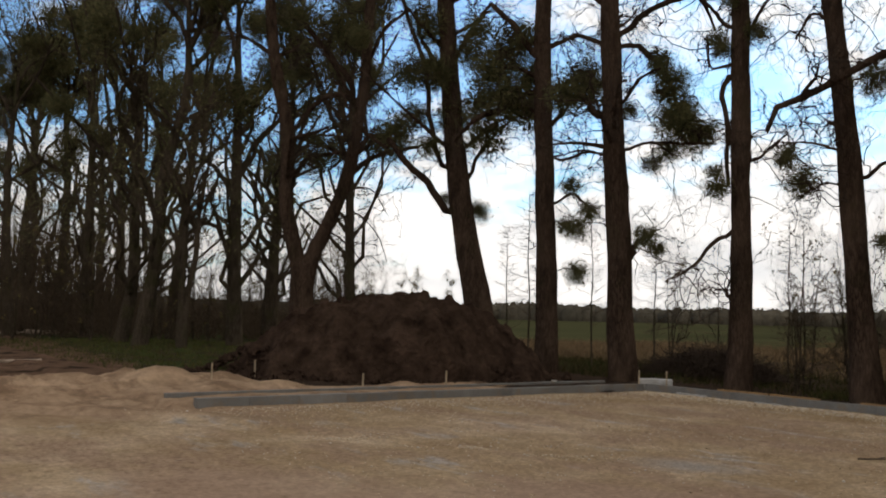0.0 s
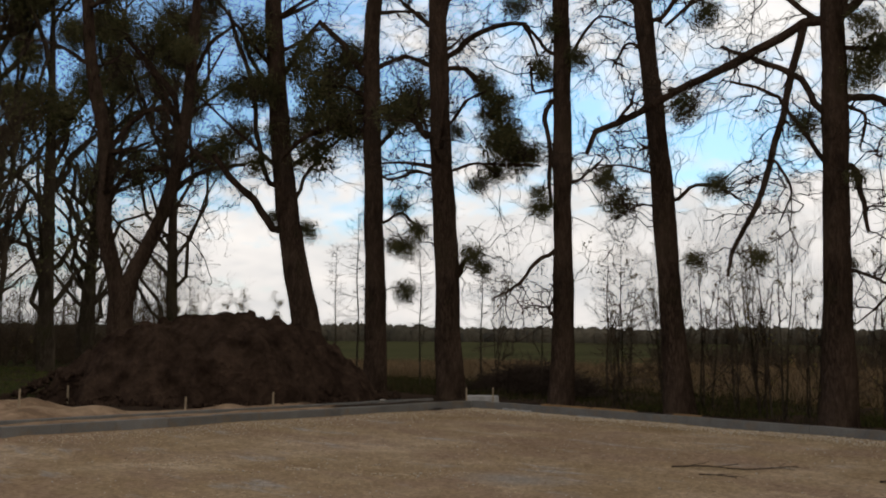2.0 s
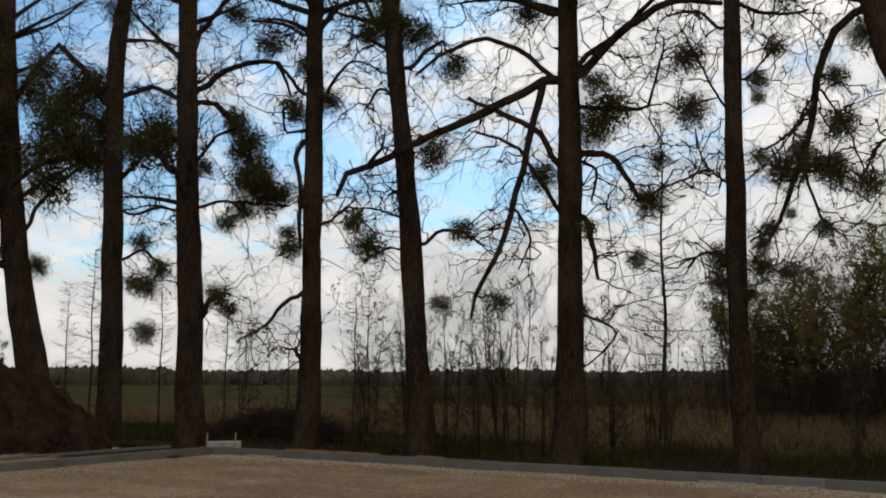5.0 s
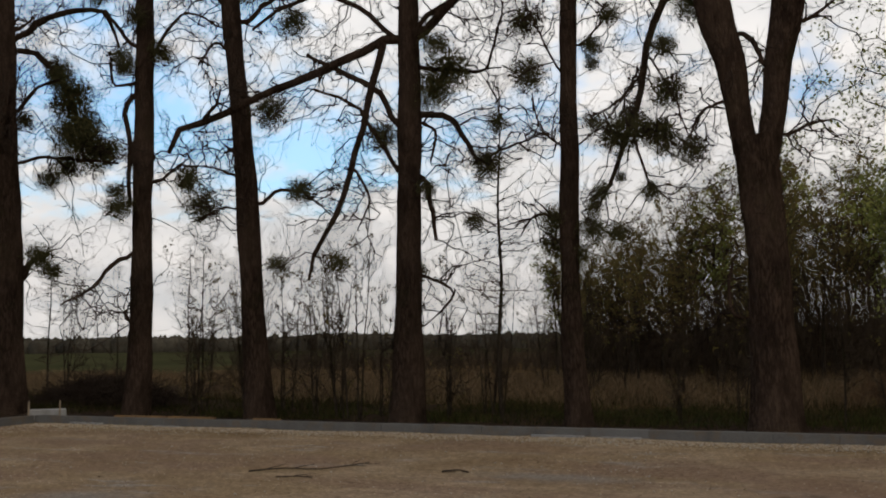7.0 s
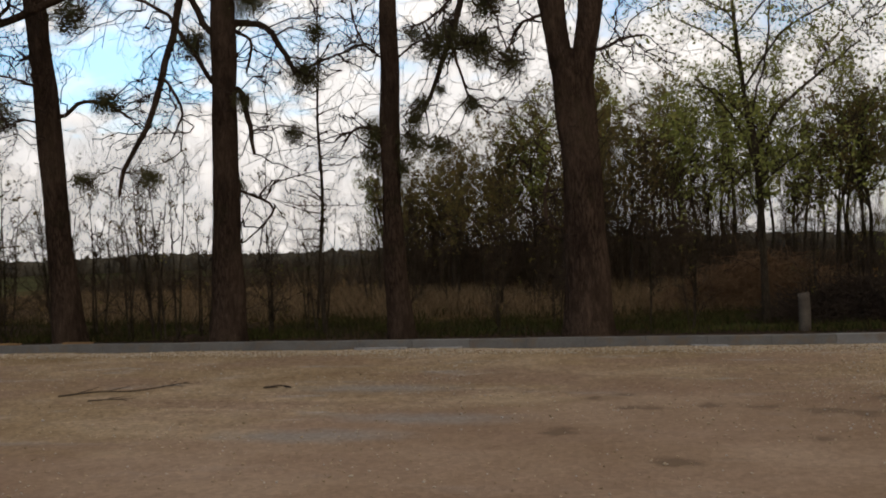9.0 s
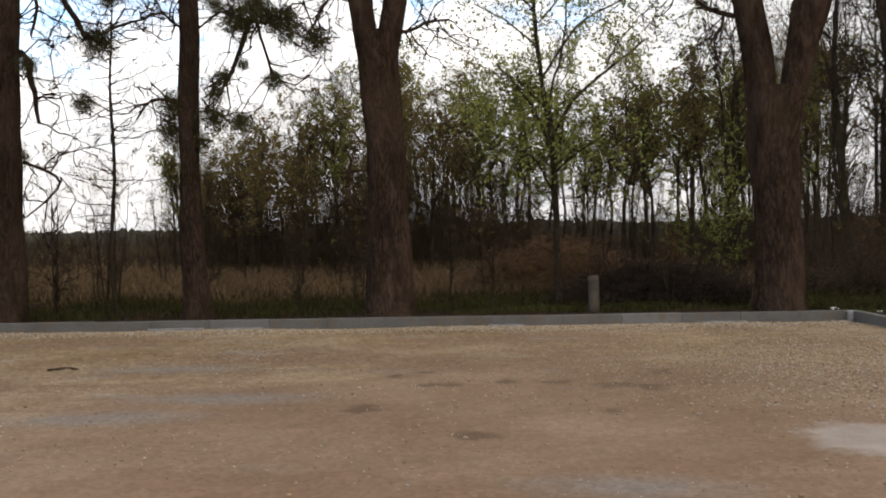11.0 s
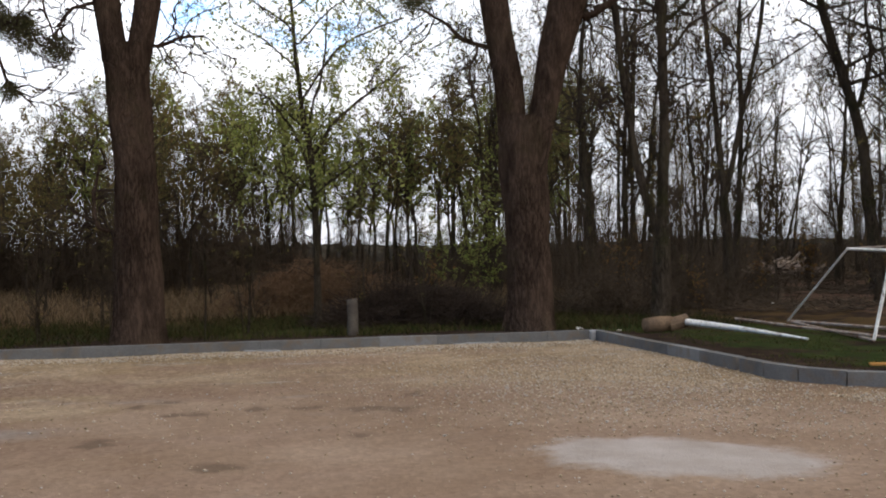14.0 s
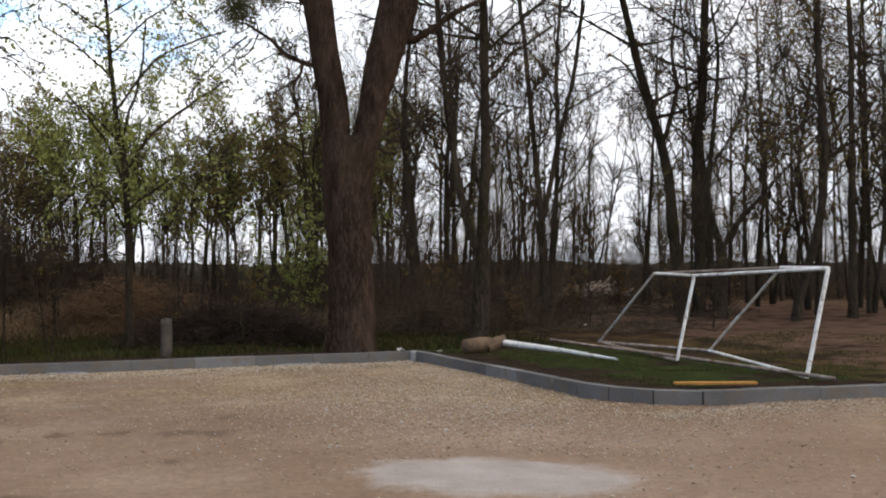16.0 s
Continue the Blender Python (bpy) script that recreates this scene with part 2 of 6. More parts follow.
def kerb_material():
    m = Mat("kerb_concrete", 0.85)
    big, fine, pit = m.noise(1.6, 5), m.noise(45, 4), m.cells(60)
    col = m.ramp(big, (0.3, (0.097, 0.091, 0.083)), (0.7, (0.15, 0.142, 0.131)))
    col = m.mix(0.5, col, m.ramp(fine, (0.3, 0.35), (0.7, 0.65)), "OVERLAY")
    col = m.mix(m.ramp(m.chance(), (0.0, 0.0), (0.86, 0.0), (1.0, 0.4)), col, (0.27, 0.26, 0.25))
    col = m.mix(m.ramp(m.noise(4.5, 6), (0.5, 0.0), (0.68, 0.7)), col, (0.15, 0.11, 0.075))
    return m.done(col, m.math("ADD", fine, m.math("MULTIPLY", pit, 0.6)), 0.35, 0.01)


KERB_M = kerb_material()


def stone_material():
    m = Mat("gravel_stone", 0.9)
    col = m.ramp(m.island(), (0.0, (0.2, 0.145, 0.09)), (0.3, (0.3, 0.215, 0.132)), (0.7, (0.45, 0.35, 0.235)), (1.0, (0.4, 0.365, 0.315)))
    return m.done(m.mix(0.4, col, m.ramp(m.noise(40, 3), (0.3, 0.3), (0.7, 0.7)), "OVERLAY"))


STONE_M = stone_material()


def ground_material():
    m = Mat("ground_surface", 0.95)
    at = m.place
    # rolled gravel lot
    stones = m.cells(24, out="Color")
    sdist = m.cells(24)
    grain = m.noise(70, 4)
    broad = m.noise(0.35, 7, 0.65)
    along = m.noise(0.42, 7, 0.68, m.scaled(0.6, 1.25, 1))
    gravel = m.ramp(broad, (0.34, (0.18, 0.118, 0.065)), (0.5, (0.232, 0.162, 0.097)), (0.66, (0.33, 0.245, 0.163)))
    gravel = m.mix(m.ramp(along, (0.46, 0.0), (0.58, 0.85)), gravel, (0.2, 0.132, 0.088))
    gravel = m.mix(m.ramp(m.noise(0.8, 7, 0.7, m.scaled(0.55, 1.7, 1)), (0.57, 0.0), (0.66, 0.7)), gravel, (0.25, 0.225, 0.2))
    gravel = m.mix(m.ramp(m.math("ADD", m.attr("fines"), m.math("MULTIPLY", m.math("SUBTRACT", along, 0.5), 2.2)), (0.35, 0.0), (0.75, 0.8)), gravel, m.ramp(broad, (0.35, (0.178, 0.113, 0.073)), (0.65, (0.25, 0.17, 0.117))))
    smooth = m.ramp(m.attr("fines"), (0.2, 1.0), (0.9, 0.45))
    gravel = m.mix(m.math("MULTIPLY", smooth, 0.42), gravel, m.ramp(stones, (0.15, 0.2), (0.9, 0.82)), "OVERLAY")
    gravel = m.mix(m.math("MULTIPLY", smooth, 0.45), gravel, m.ramp(m.noise(4, 8, 0.8, m.scaled(0.8, 1.2, 1)), (0.3, 0.25), (0.7, 0.75)), "OVERLAY")
    gravel = m.mix(m.ramp(m.noise(2.6, 7, 0.75, m.scaled(0.6, 1.4, 1)), (0.63, 0.0), (0.7, 0.75)), gravel, (0.1, 0.065, 0.042))
    sand = m.ramp(m.noise(0.8, 6), (0.3, (0.17, 0.108, 0.066)), (0.7, (0.27, 0.182, 0.115)))
    sand = m.mix(0.6, sand, m.ramp(m.noise(3.5, 8, 0.75), (0.3, 0.2), (0.7, 0.8)), "OVERLAY")
    sand = m.mix(m.ramp(m.noise(1.1, 7, 0.7, m.scaled(0.7, 1.3, 1)), (0.5, 0.0), (0.62, 0.7)), sand, (0.1, 0.062, 0.038))
    litter = m.ramp(m.noise(2.6, 6, 0.65), (0.3, (0.016, 0.011, 0.008)), (0.55, (0.03, 0.02, 0.014)), (0.75, (0.055, 0.036, 0.022)))
    green = m.ramp(m.noise(3.2, 5), (0.3, (0.017, 0.023, 0.008)), (0.7, (0.036, 0.043, 0.014)))
    tan = m.ramp(m.noise(0.6, 6, 0.65), (0.3, (0.024, 0.016, 0.008)), (0.7, (0.085, 0.052, 0.024)))
    field = m.ramp(m.noise(0.05, 6, 0.6, m.scaled(1, 0.3, 1)), (0.3, (0.03, 0.03, 0.014)), (0.7, (0.047, 0.045, 0.021)))
    rag = m.math("MULTIPLY", m.math("SUBTRACT", m.noise(0.9, 6, 0.65), 0.5), 1.5)

    def mask(name):
        return m.ramp(m.math("ADD", m.attr(name), rag), (0.44, 0.0), (0.56, 1.0))

    col = m.mix(mask("grass"), litter, green)
    col = m.mix(mask("tan"), col, tan)
    col = m.mix(mask("field"), col, field)
    earth = m.ramp(m.noise(1.5, 6, 0.65), (0.3, (0.046, 0.027, 0.017)), (0.7, (0.11, 0.066, 0.043)))
    col = m.mix(mask("earth"), col, earth)
    col = m.mix(mask("sand"), col, sand)
    pale = m.ramp(m.noise(2.2, 6, 0.6), (0.3, (0.27, 0.225, 0.185)), (0.7, (0.38, 0.325, 0.28)))
    edge = m.math("MULTIPLY", m.math("SUBTRACT", m.noise(2.6, 7, 0.7), 0.5), 0.7)
    gravel = m.mix(m.ramp(m.math("ADD", m.attr("grey"), m.math("MULTIPLY", edge, 1.6)), (0.35, 0.0), (1.3, 0.6)), gravel, m.mix(stones, (0.15, 0.138, 0.125), (0.25, 0.23, 0.21)))
    gravel = m.mix(m.ramp(m.math("ADD", m.attr("damp"), m.math("MULTIPLY", edge, 2.4)), (0.5, 0.0), (0.85, 0.75)), gravel, (0.1, 0.068, 0.045))
    gravel = m.mix(m.ramp(m.math("ADD", m.attr("pale"), edge), (0.46, 0.0), (0.66, 0.85)), gravel, pale)
    col = m.mix(m.attr("lot"), col, gravel)
    h = m.math("ADD", m.math("MULTIPLY", sdist, 0.6), grain)
    return m.done(col, h, 0.45, 0.03)


GROUND_M = ground_material()


# ---------- mesh helpers ----------
def mesh_from(name, verts, quads=None, tris=None):
    """A mesh from numpy arrays of vertices, four-sided and three-sided faces."""
    me = bpy.data.meshes.new(name)
    verts = np.asarray(verts, np.float32)
    me.vertices.add(len(verts))
    me.vertices.foreach_set("co", verts.ravel())
    q = np.zeros((0, 4), np.int32) if quads is None else np.asarray(quads, np.int32)
    t = np.zeros((0, 3), np.int32) if tris is None else np.asarray(tris, np.int32)
    loops = np.concatenate([q.ravel(), t.ravel()])
    me.loops.add(len(loops))
    me.loops.foreach_set("vertex_index", loops)
    me.polygons.add(len(q) + len(t))
    starts = np.concatenate([np.arange(len(q)) * 4, len(q) * 4 + np.arange(len(t)) * 3]).astype(np.int32)
    me.polygons.foreach_set("loop_start", starts)
    me.update(calc_edges=True)
    me.validate()
    return me


def put(name, me, material, parent=None, label="", smooth=False):
    if not me.materials:
        me.materials.append(material)
    if smooth:
        me.shade_smooth()
    ob = new(name, me)
    if parent is not None:
        ob.parent = parent
    return tagged(ob, label)


def part(name, bm, material, parent, label="", smooth=False):
    me = bpy.data.meshes.new(name)
    bm.to_mesh(me)
    bm.free()
    return put(name, me, material, parent, label, smooth)


def thing(name, place, label, category, group="", kind="", turn=0):
    ob = new(name)
    ob.matrix_basis = pose(*place, 0, 0, turn)
    return tagged(ob, label, category, group, kind)


def box_bm(sx, sy, sz, at=(0, 0, 0), bevel=0.0, bm=None):
    bm = bm or bmesh.new()
    made = bmesh.ops.create_cube(bm, size=1)["verts"]
    for v in made:
        v.co = Vector((v.co.x * sx, v.co.y * sy, v.co.z * sz)) + Vector(at)
    if bevel:
        edges = list({e for v in made for e in v.link_edges})
        bmesh.ops.bevel(bm, geom=edges, offset=bevel, segments=2, affect="EDGES", profile=0.6)
    return bm


def tube_arrays(paths, sides):
    """Tubes round many paths of the same number of points: paths (n, k, 3), radii (n, k)."""
    pts, rad = paths
    n, k, _ = pts.shape
    tan = np.gradient(pts, axis=1)
    tan /= np.linalg.norm(tan, axis=2, keepdims=True) + 1e-9
    mean = pts[:, -1] - pts[:, 0]
    ref = np.where(np.abs(mean[:, 2:3]) > 0.7 * np.linalg.norm(mean, axis=1, keepdims=True), np.array([[1.0, 0, 0]]), np.array([[0, 0, 1.0]]))
    side = np.cross(tan, ref[:, None, :])
    side /= np.linalg.norm(side, axis=2, keepdims=True) + 1e-9
    up = np.cross(side, tan)
    ang = np.arange(sides) * 2 * np.pi / sides
    ring = side[:, :, None, :] * np.cos(ang)[None, None, :, None] + up[:, :, None, :] * np.sin(ang)[None, None, :, None]
    v = (pts[:, :, None, :] + ring * rad[:, :, None, None]).reshape(-1, 3)
    i = (np.arange(n)[:, None, None] * k + np.arange(k - 1)[None, :, None]) * sides
    j = np.arange(sides)[None, None, :]
    a, b = i + j, i + (j + 1) % sides
    q = np.stack([a, b, b + sides, a + sides], -1).reshape(-1, 4)
    return v, q


def joined(chunks):
    vs, qs, off = [], [], 0
    for v, q in chunks:
        vs.append(v)
        qs.append(q + off)
        off += len(v)
    return np.concatenate(vs), np.concatenate(qs)


def smooth_path(points, radii, k):
    """A softened path through few points, with k points."""
    p, r = np.asarray(points, float), np.asarray(radii, float)
    d = np.concatenate([[0], np.cumsum(np.linalg.norm(np.diff(p, axis=0), axis=1))])
    s = np.linspace(0, d[-1], k)
    m = np.gradient(p, d, axis=0) if len(p) > 2 else np.repeat((p[1:] - p[:1]) / d[-1], 2, 0)
    i = np.clip(np.searchsorted(d, s, "right") - 1, 0, len(d) - 2)
    h = (d[i + 1] - d[i])[:, None]
    t = ((s - d[i])[:, None]) / h
    out = (2 * t**3 - 3 * t**2 + 1) * p[i] + (t**3 - 2 * t**2 + t) * h * m[i] + (-2 * t**3 + 3 * t**2) * p[i + 1] + (t**3 - t**2) * h * m[i + 1]
    return out, np.interp(s, d, r)


def sprout(rng, pts, rad, count, length, radius, spread=0.8, lift=0.15, k=4, wander=0.12, tail=0.0, curl=0.0):
    """count side shoots on each path of (n, k, 3); returns paths and radii of the shoots."""
    n, kk, _ = pts.shape
    m = n * count
    who = np.repeat(np.arange(n), count)
    at = rng.uniform(tail, 1.0, m) * (kk - 1.001)
    i = at.astype(int)
    w = (at - i)[:, None]
    start = pts[who, i] * (1 - w) + pts[who, i + 1] * w
    along = pts[who, i + 1] - pts[who, i]
    along /= np.linalg.norm(along, axis=1, keepdims=True) + 1e-9
    away = rng.normal(size=(m, 3))
    away -= (away * along).sum(1, keepdims=True) * along
    away /= np.linalg.norm(away, axis=1, keepdims=True) + 1e-9
    d = along * (1 - spread * 0.6) + away * spread
    d[:, 2] += lift
    d /= np.linalg.norm(d, axis=1, keepdims=True)
    ln = length * rng.uniform(0.45, 1.25, m)[:, None]
    bend = rng.normal(size=(m, 3)) * wander
    bend[:, 2] += lift * 0.4
    s = np.linspace(0, 1, k)
    out = start[:, None, :] + ln[:, :, None] * (d[:, None, :] * s[None, :, None] + bend[:, None, :] * (s**2)[None, :, None])
    out[:, 1:] += rng.normal(size=(m, k - 1, 3)) * (ln * 0.045)[:, :, None]
    if curl:
        sway = rng.normal(size=(m, 1, 3)) * curl * ln[:, :, None]
        out += sway * (np.sin(s * 4.6)[None, :, None] + (s * np.sin(s * 9.0))[None, :, None] * 0.5)
    thick = np.minimum(radius, (rad[who, i] * 0.75))
    r = thick[:, None] * np.linspace(1, 0.45, k)[None, :]
    return out, r


def leaf_arrays(rng, centres, size, narrow=0.5):
    """A small folded leaf at each centre, turned at random."""
    n = len(centres)
    a = rng.normal(size=(n, 3))
    a /= np.linalg.norm(a, axis=1, keepdims=True)
    b = np.cross(a, rng.normal(size=(n, 3)))
    b /= np.linalg.norm(b, axis=1, keepdims=True) + 1e-9
    s = (size * rng.uniform(0.6, 1.3, n))[:, None]
    v = np.stack([centres - a * s, centres + b * s * narrow, centres + a * s, centres - b * s * narrow], 1).reshape(-1, 3)
    return v, np.arange(n * 4).reshape(n, 4)


def flute(v, rng, amount):
    """Roughens a trunk's surface."""
    out = v.copy()
    for i in range(len(v)):
        p = Vector(v[i])
        out[i] += np.array(noise.noise_vector(Vector((p.x * 4, p.y * 4, p.z * 0.9)))) * amount
    return out


# ---------- the lie of the land ----------
KERB_Y, LEFT_X, RIGHT_X = 16.9, -16.75, 6.6
ARC = (8.1, 11.25, 1.5)
EDGE_SLOPE = -0.145


def edge_y(x):
    """The kerb line that runs off to the right after the bend."""
    return 9.75 + EDGE_SLOPE * (x - 8.1)


def beyond(x, y):
    """Metres beyond the kerb line, below zero inside the gravel lot."""
    d = y - KERB_Y
    if y > 5.6:
        d = max(d, LEFT_X - x)
    if x < ARC[0]:
        d = max(d, x - RIGHT_X if y > ARC[1] else ARC[2] - math.hypot(x - ARC[0], y - ARC[1]) if x > RIGHT_X else -1)
    else:
        d = max(d, y - edge_y(x))
    return d


def inside_lot(x, y):
    return 1.0 if beyond(x, y) <= 0 else 0.0


def bump(x, y, s, seed):
    return noise.noise(Vector((x * s, y * s, seed)))


def soft_step(v, a, b):
    return max(0.0, min(1.0, (v - a) / (b - a)))


def land(x, y):
    """Height of the ground."""
    d = beyond(x, y)
    z = 0.02 * bump(x, y, 0.5, 1) + 0.008 * bump(x, y, 3, 2)
    if y < 6.5 and x < -13:
        z += min(1, (-13 - x) / 4) * min(1, (6.5 - y) / 2) * (0.05 * abs(bump(x, y, 0.45, 5)) + 0.06 * max(0, bump(x, y, 1.1, 7)))
    if -22 < x < -10 and y < 7.5:
        # wheel ruts that swing round towards the sand
        w = math.hypot(x + 6.0, y + 9.0)
        z -= 0.07 * soft_step(-x, 10.5, 13.5) * (math.exp(-(((w - 16.6) / 0.22) ** 2)) + math.exp(-(((w - 18.3) / 0.22) ** 2)) - 0.6 * math.exp(-(((w - 17.1) / 0.2) ** 2))) * (0.7 + 0.6 * bump(x, y, 0.8, 15))
    if x < -18.2:
        ridge = math.exp(-(((x + 21.3 + 0.8 * bump(0, y, 0.35, 8)) / 1.5) ** 2)) * max(0, min(1, (9.0 - y) / 1.2))
        z += ridge * (0.16 + 0.4 * abs(bump(x, y, 0.9, 6)) + 0.2 * bump(x, y, 2.1, 9) + 0.07 * bump(x, y, 4.5, 10))
    if x < -17.95 and 6 < y < 10:
        z += 0.16 * math.exp(-(((x + 18.9) / 0.7) ** 2)) * (1 + bump(x, y, 1.2, 3)) * math.exp(-(((y - 7.6) / 1.2) ** 2))
    if x < -18.1 and 8 < y < 14:
        z += 0.14 * math.exp(-(((x + 19.0) / 0.6) ** 2)) * max(0, bump(x, y, 1.0, 12) + 0.25)
    if d > 0:
        rise = min(1.0, d / 0.3)
        z += rise * (0.08 + 0.05 * bump(x, y, 0.4, 3) + 0.025 * bump(x, y, 2.2, 4))
        if y > KERB_Y and x > LEFT_X:
            z -= 0.05 * min(1, d / 3)
    if -17.95 < x < -16.9 and 6.0 < y < 17.3:
        z = 0.135 + 0.025 * bump(x, y, 1.3, 14) - 0.06 * soft_step(6.8 - y, 0, 0.8)
    z -= min(0.6, max(0, math.hypot(x, y) - 45) * 0.01)
    if x > 12:
        z += min(0.35, (x - 12) * 0.035) * max(0, min(1, (y - 8) / 10))
    return z


# dried slurry and grey fines on the gravel: centre, half sizes, turn
PALE = [(x, y, rx, ry, math.cos(radians(a)), math.sin(radians(a))) for x, y, rx, ry, a in (
    (3.4, 7.22, 1.15, 0.72, -33),)]
GREY = [(x, y, rx, ry, math.cos(radians(a)), math.sin(radians(a))) for x, y, rx, ry, a in (
    (0.9, 6.25, 0.75, 0.3, -10), (-8.15, 8.85, 0.8, 0.45, 20), (-3.5, 12.0, 1.2, 0.4, 0), (-2.4, 9.8, 1.1, 0.35, -5), (-3.3, 8.8, 1.0, 0.35, 5))]

# dark damp hollows of a wheel track
DAMP = [(x, y, rx * 0.6, 0.24, 1.0, 0.0) for x, y, rx in (
    (-0.28, 10.46, 0.45), (-0.5, 11.4, 0.25), (-0.75, 11.2, 0.25), (0.41, 10.66, 0.3), (0.9, 10.6, 0.4), (1.46, 10.33, 0.45), (1.87, 10.13, 0.35), (2.14, 11.1, 0.25), (-1.0, 9.06, 0.4), (0.0, 7.83, 0.4), (1.28, 8.84, 0.3))]


def build_ground():
    near_x, near_y = np.arange(-34, 20.01, 0.2), np.arange(-6, 32.01, 0.2)
    out = np.array([0.8, 2, 4, 7, 12, 20, 32, 50, 80, 130, 220, 400, 800, 1600, 3000])
    xs = np.concatenate([-34 - out[::-1], near_x, 20 + out])
    ys = np.concatenate([-6 - out[::-1], near_y, 32 + out])
    nx, ny = len(xs), len(ys)
    verts = np.zeros((nx * ny, 3))
    masks = {k: np.zeros(nx * ny, np.float32) for k in ("lot", "sand", "grass", "tan", "field", "earth", "pale", "grey", "damp", "fines")}
    for j, y in enumerate(ys):
        for i, x in enumerate(xs):
            k = j * nx + i
            x, y = float(x), float(y)
            verts[k] = x, y, land(x, y)
            lot = 1 - soft_step(beyond(x, y), 0.1, 0.16)
            masks["lot"][k] = lot * (1 - soft_step(-x, 14.5, 17.5) * soft_step(8 - y, 0, 2)) if x > -60 else 0
            left_sand = soft_step(-x, 14, 16.5) * soft_step(9.6 - y, 0, 1.6) * (1 - soft_step(-x, 22.0, 23.4))
            masks["sand"][k] = max(left_sand * 1.2, 1.1 * soft_step(-x, 16.8, 16.9) * (1 - soft_step(-x, 19.0, 20.2)) * soft_step(14.5 - y, 0, 3) * soft_step(y, 5, 6))
            if y > KERB_Y or x > RIGHT_X:
                g = 0.6 * math.exp(-(((y - 21.5) / 2.6) ** 2)) * soft_step(x, -9, -3)
                if x > 7 and y < 20:
                    g = max(g, 0.56 * soft_step(beyond(x, y), 0.7, 1.4))
                if x > 11 and y > 12.5:
                    g *= 0.55
                masks["grass"][k] = g
            if x < -24:
                masks["grass"][k] = 0.52
            masks["tan"][k] = 0.8 * soft_step(y, 21, 25) * soft_step(x, -75, -55) * (1 - 0.5 * soft_step(x, 8, 14)) * (1 - 0.55 * soft_step(-x, 9, 15) * (1 - soft_step(y, 30, 38)))
            if x > 11:
                masks["tan"][k] = max(masks["tan"][k], 0.5)
            masks["field"][k] = soft_step(y, 46, 54) * soft_step(-x - 0.66 * y, -2, 6) + soft_step(-x, 200, 260)
            for key, spots in (("pale", PALE), ("grey", GREY), ("damp", DAMP)):
                masks[key][k] = max([0.0] + [1.25 - 0.75 * math.hypot(((x - px) * c + (y - py) * s) / rx, ((y - py) * c - (x - px) * s) / ry) for px, py, rx, ry, c, s in spots])
            masks["fines"][k] = 1 - soft_step(math.hypot(x, y), 8.6 + 2.2 * soft_step(x, -4, 0), 12.4 + 1.8 * soft_step(x, -4, 0))
            masks["earth"][k] = 0.62 * soft_step(x - 0.25 * (y - 12), 10.5, 13) * soft_step(y, 9, 12) * (1 - soft_step(y, 34, 40))
            if x < -21:
                masks["earth"][k] = 0.6 * soft_step(-x, 22, 24) * (1 - soft_step(y + 0.1 * x, 5, 7))
    i, j = np.meshgrid(np.arange(nx - 1), np.arange(ny - 1))
    a = (j * nx + i).ravel()
    me = mesh_from("ground", verts, np.stack([a, a + 1, a + 1 + nx, a + nx], 1))
    for key, values in masks.items():
        me.attributes.new(key, "FLOAT", "POINT").data.foreach_set("value", values)
    ob = put("ground", me, GROUND_M, smooth=True)
    return tagged(ob, "tan rolled gravel lot edged by leaf litter, grass and fields", "ground", kind="structure")


build_ground()


# ---------- kerbs ----------
def kerb_block_mesh(length, width=0.15, top=0.17, deep=0.2):
    bm = box_bm(length - 0.003, width, top + deep, (0, 0, (top - deep) / 2), 0.006)
    me = bpy.data.meshes.new("kerb_block")
    bm.to_mesh(me)
    bm.free()
    me.materials.append(KERB_M)
    return me


KERB_1M, KERB_HALF = kerb_block_mesh(1.0), kerb_block_mesh(0.56)


def kerb_row(name, blocks, label):
    """blocks: (x, y, heading in degrees, mesh)."""
    top = tagged(new(name), label, "kerb", kind="structure")
    rng = random.Random(len(blocks))
    for x, y, turn, me in blocks:
        ob = new("kerb_block", me)
        ob.parent = top
        ob.matrix_basis = pose(x, y, rng.uniform(-0.006, 0.006), rng.uniform(-0.6, 0.6), rng.uniform(-0.2, 0.2), turn + rng.uniform(-0.3, 0.3))
    return top


kerb_row("kerb_north", [(-16.55, KERB_Y + 0.07, 0, KERB_HALF)] + [(-15.8 + i * 1.001, KERB_Y + 0.07, 0, KERB_1M) for i in range(23)], "new grey concrete kerb of one-metre blocks")
kerb_row("kerb_west", [(LEFT_X - 0.08, 6.35 + i, 90, KERB_1M) for i in range(11)], "new grey concrete kerb beside the soil heap")
kerb_row("kerb_west_outer", [(LEFT_X - 1.25, 6.2 + i, 90, KERB_1M) for i in range(11)], "second grey concrete kerb along the unfinished path")
bend = []
for i in range(4):
    a = radians(180 + 11 + i * 21.5)
    bend.append((ARC[0] + (ARC[2] - 0.06) * math.cos(a), ARC[1] + (ARC[2] - 0.06) * math.sin(a), math.degrees(a) + 90, KERB_HALF))
straight = [(8.52 + i * 0.99, edge_y(8.52 + i * 0.99) + 0.07, math.degrees(math.atan(EDGE_SLOPE)), KERB_1M) for i in range(14)]
side = [(RIGHT_X + 0.07, 16.45 - i * 0.995, 90, KERB_1M) for i in range(5)] + [(RIGHT_X + 0.07, 11.6, 90, KERB_HALF)]
kerb_row("kerb_east", side + bend + straight, "grey concrete kerb that bends round the grass corner")


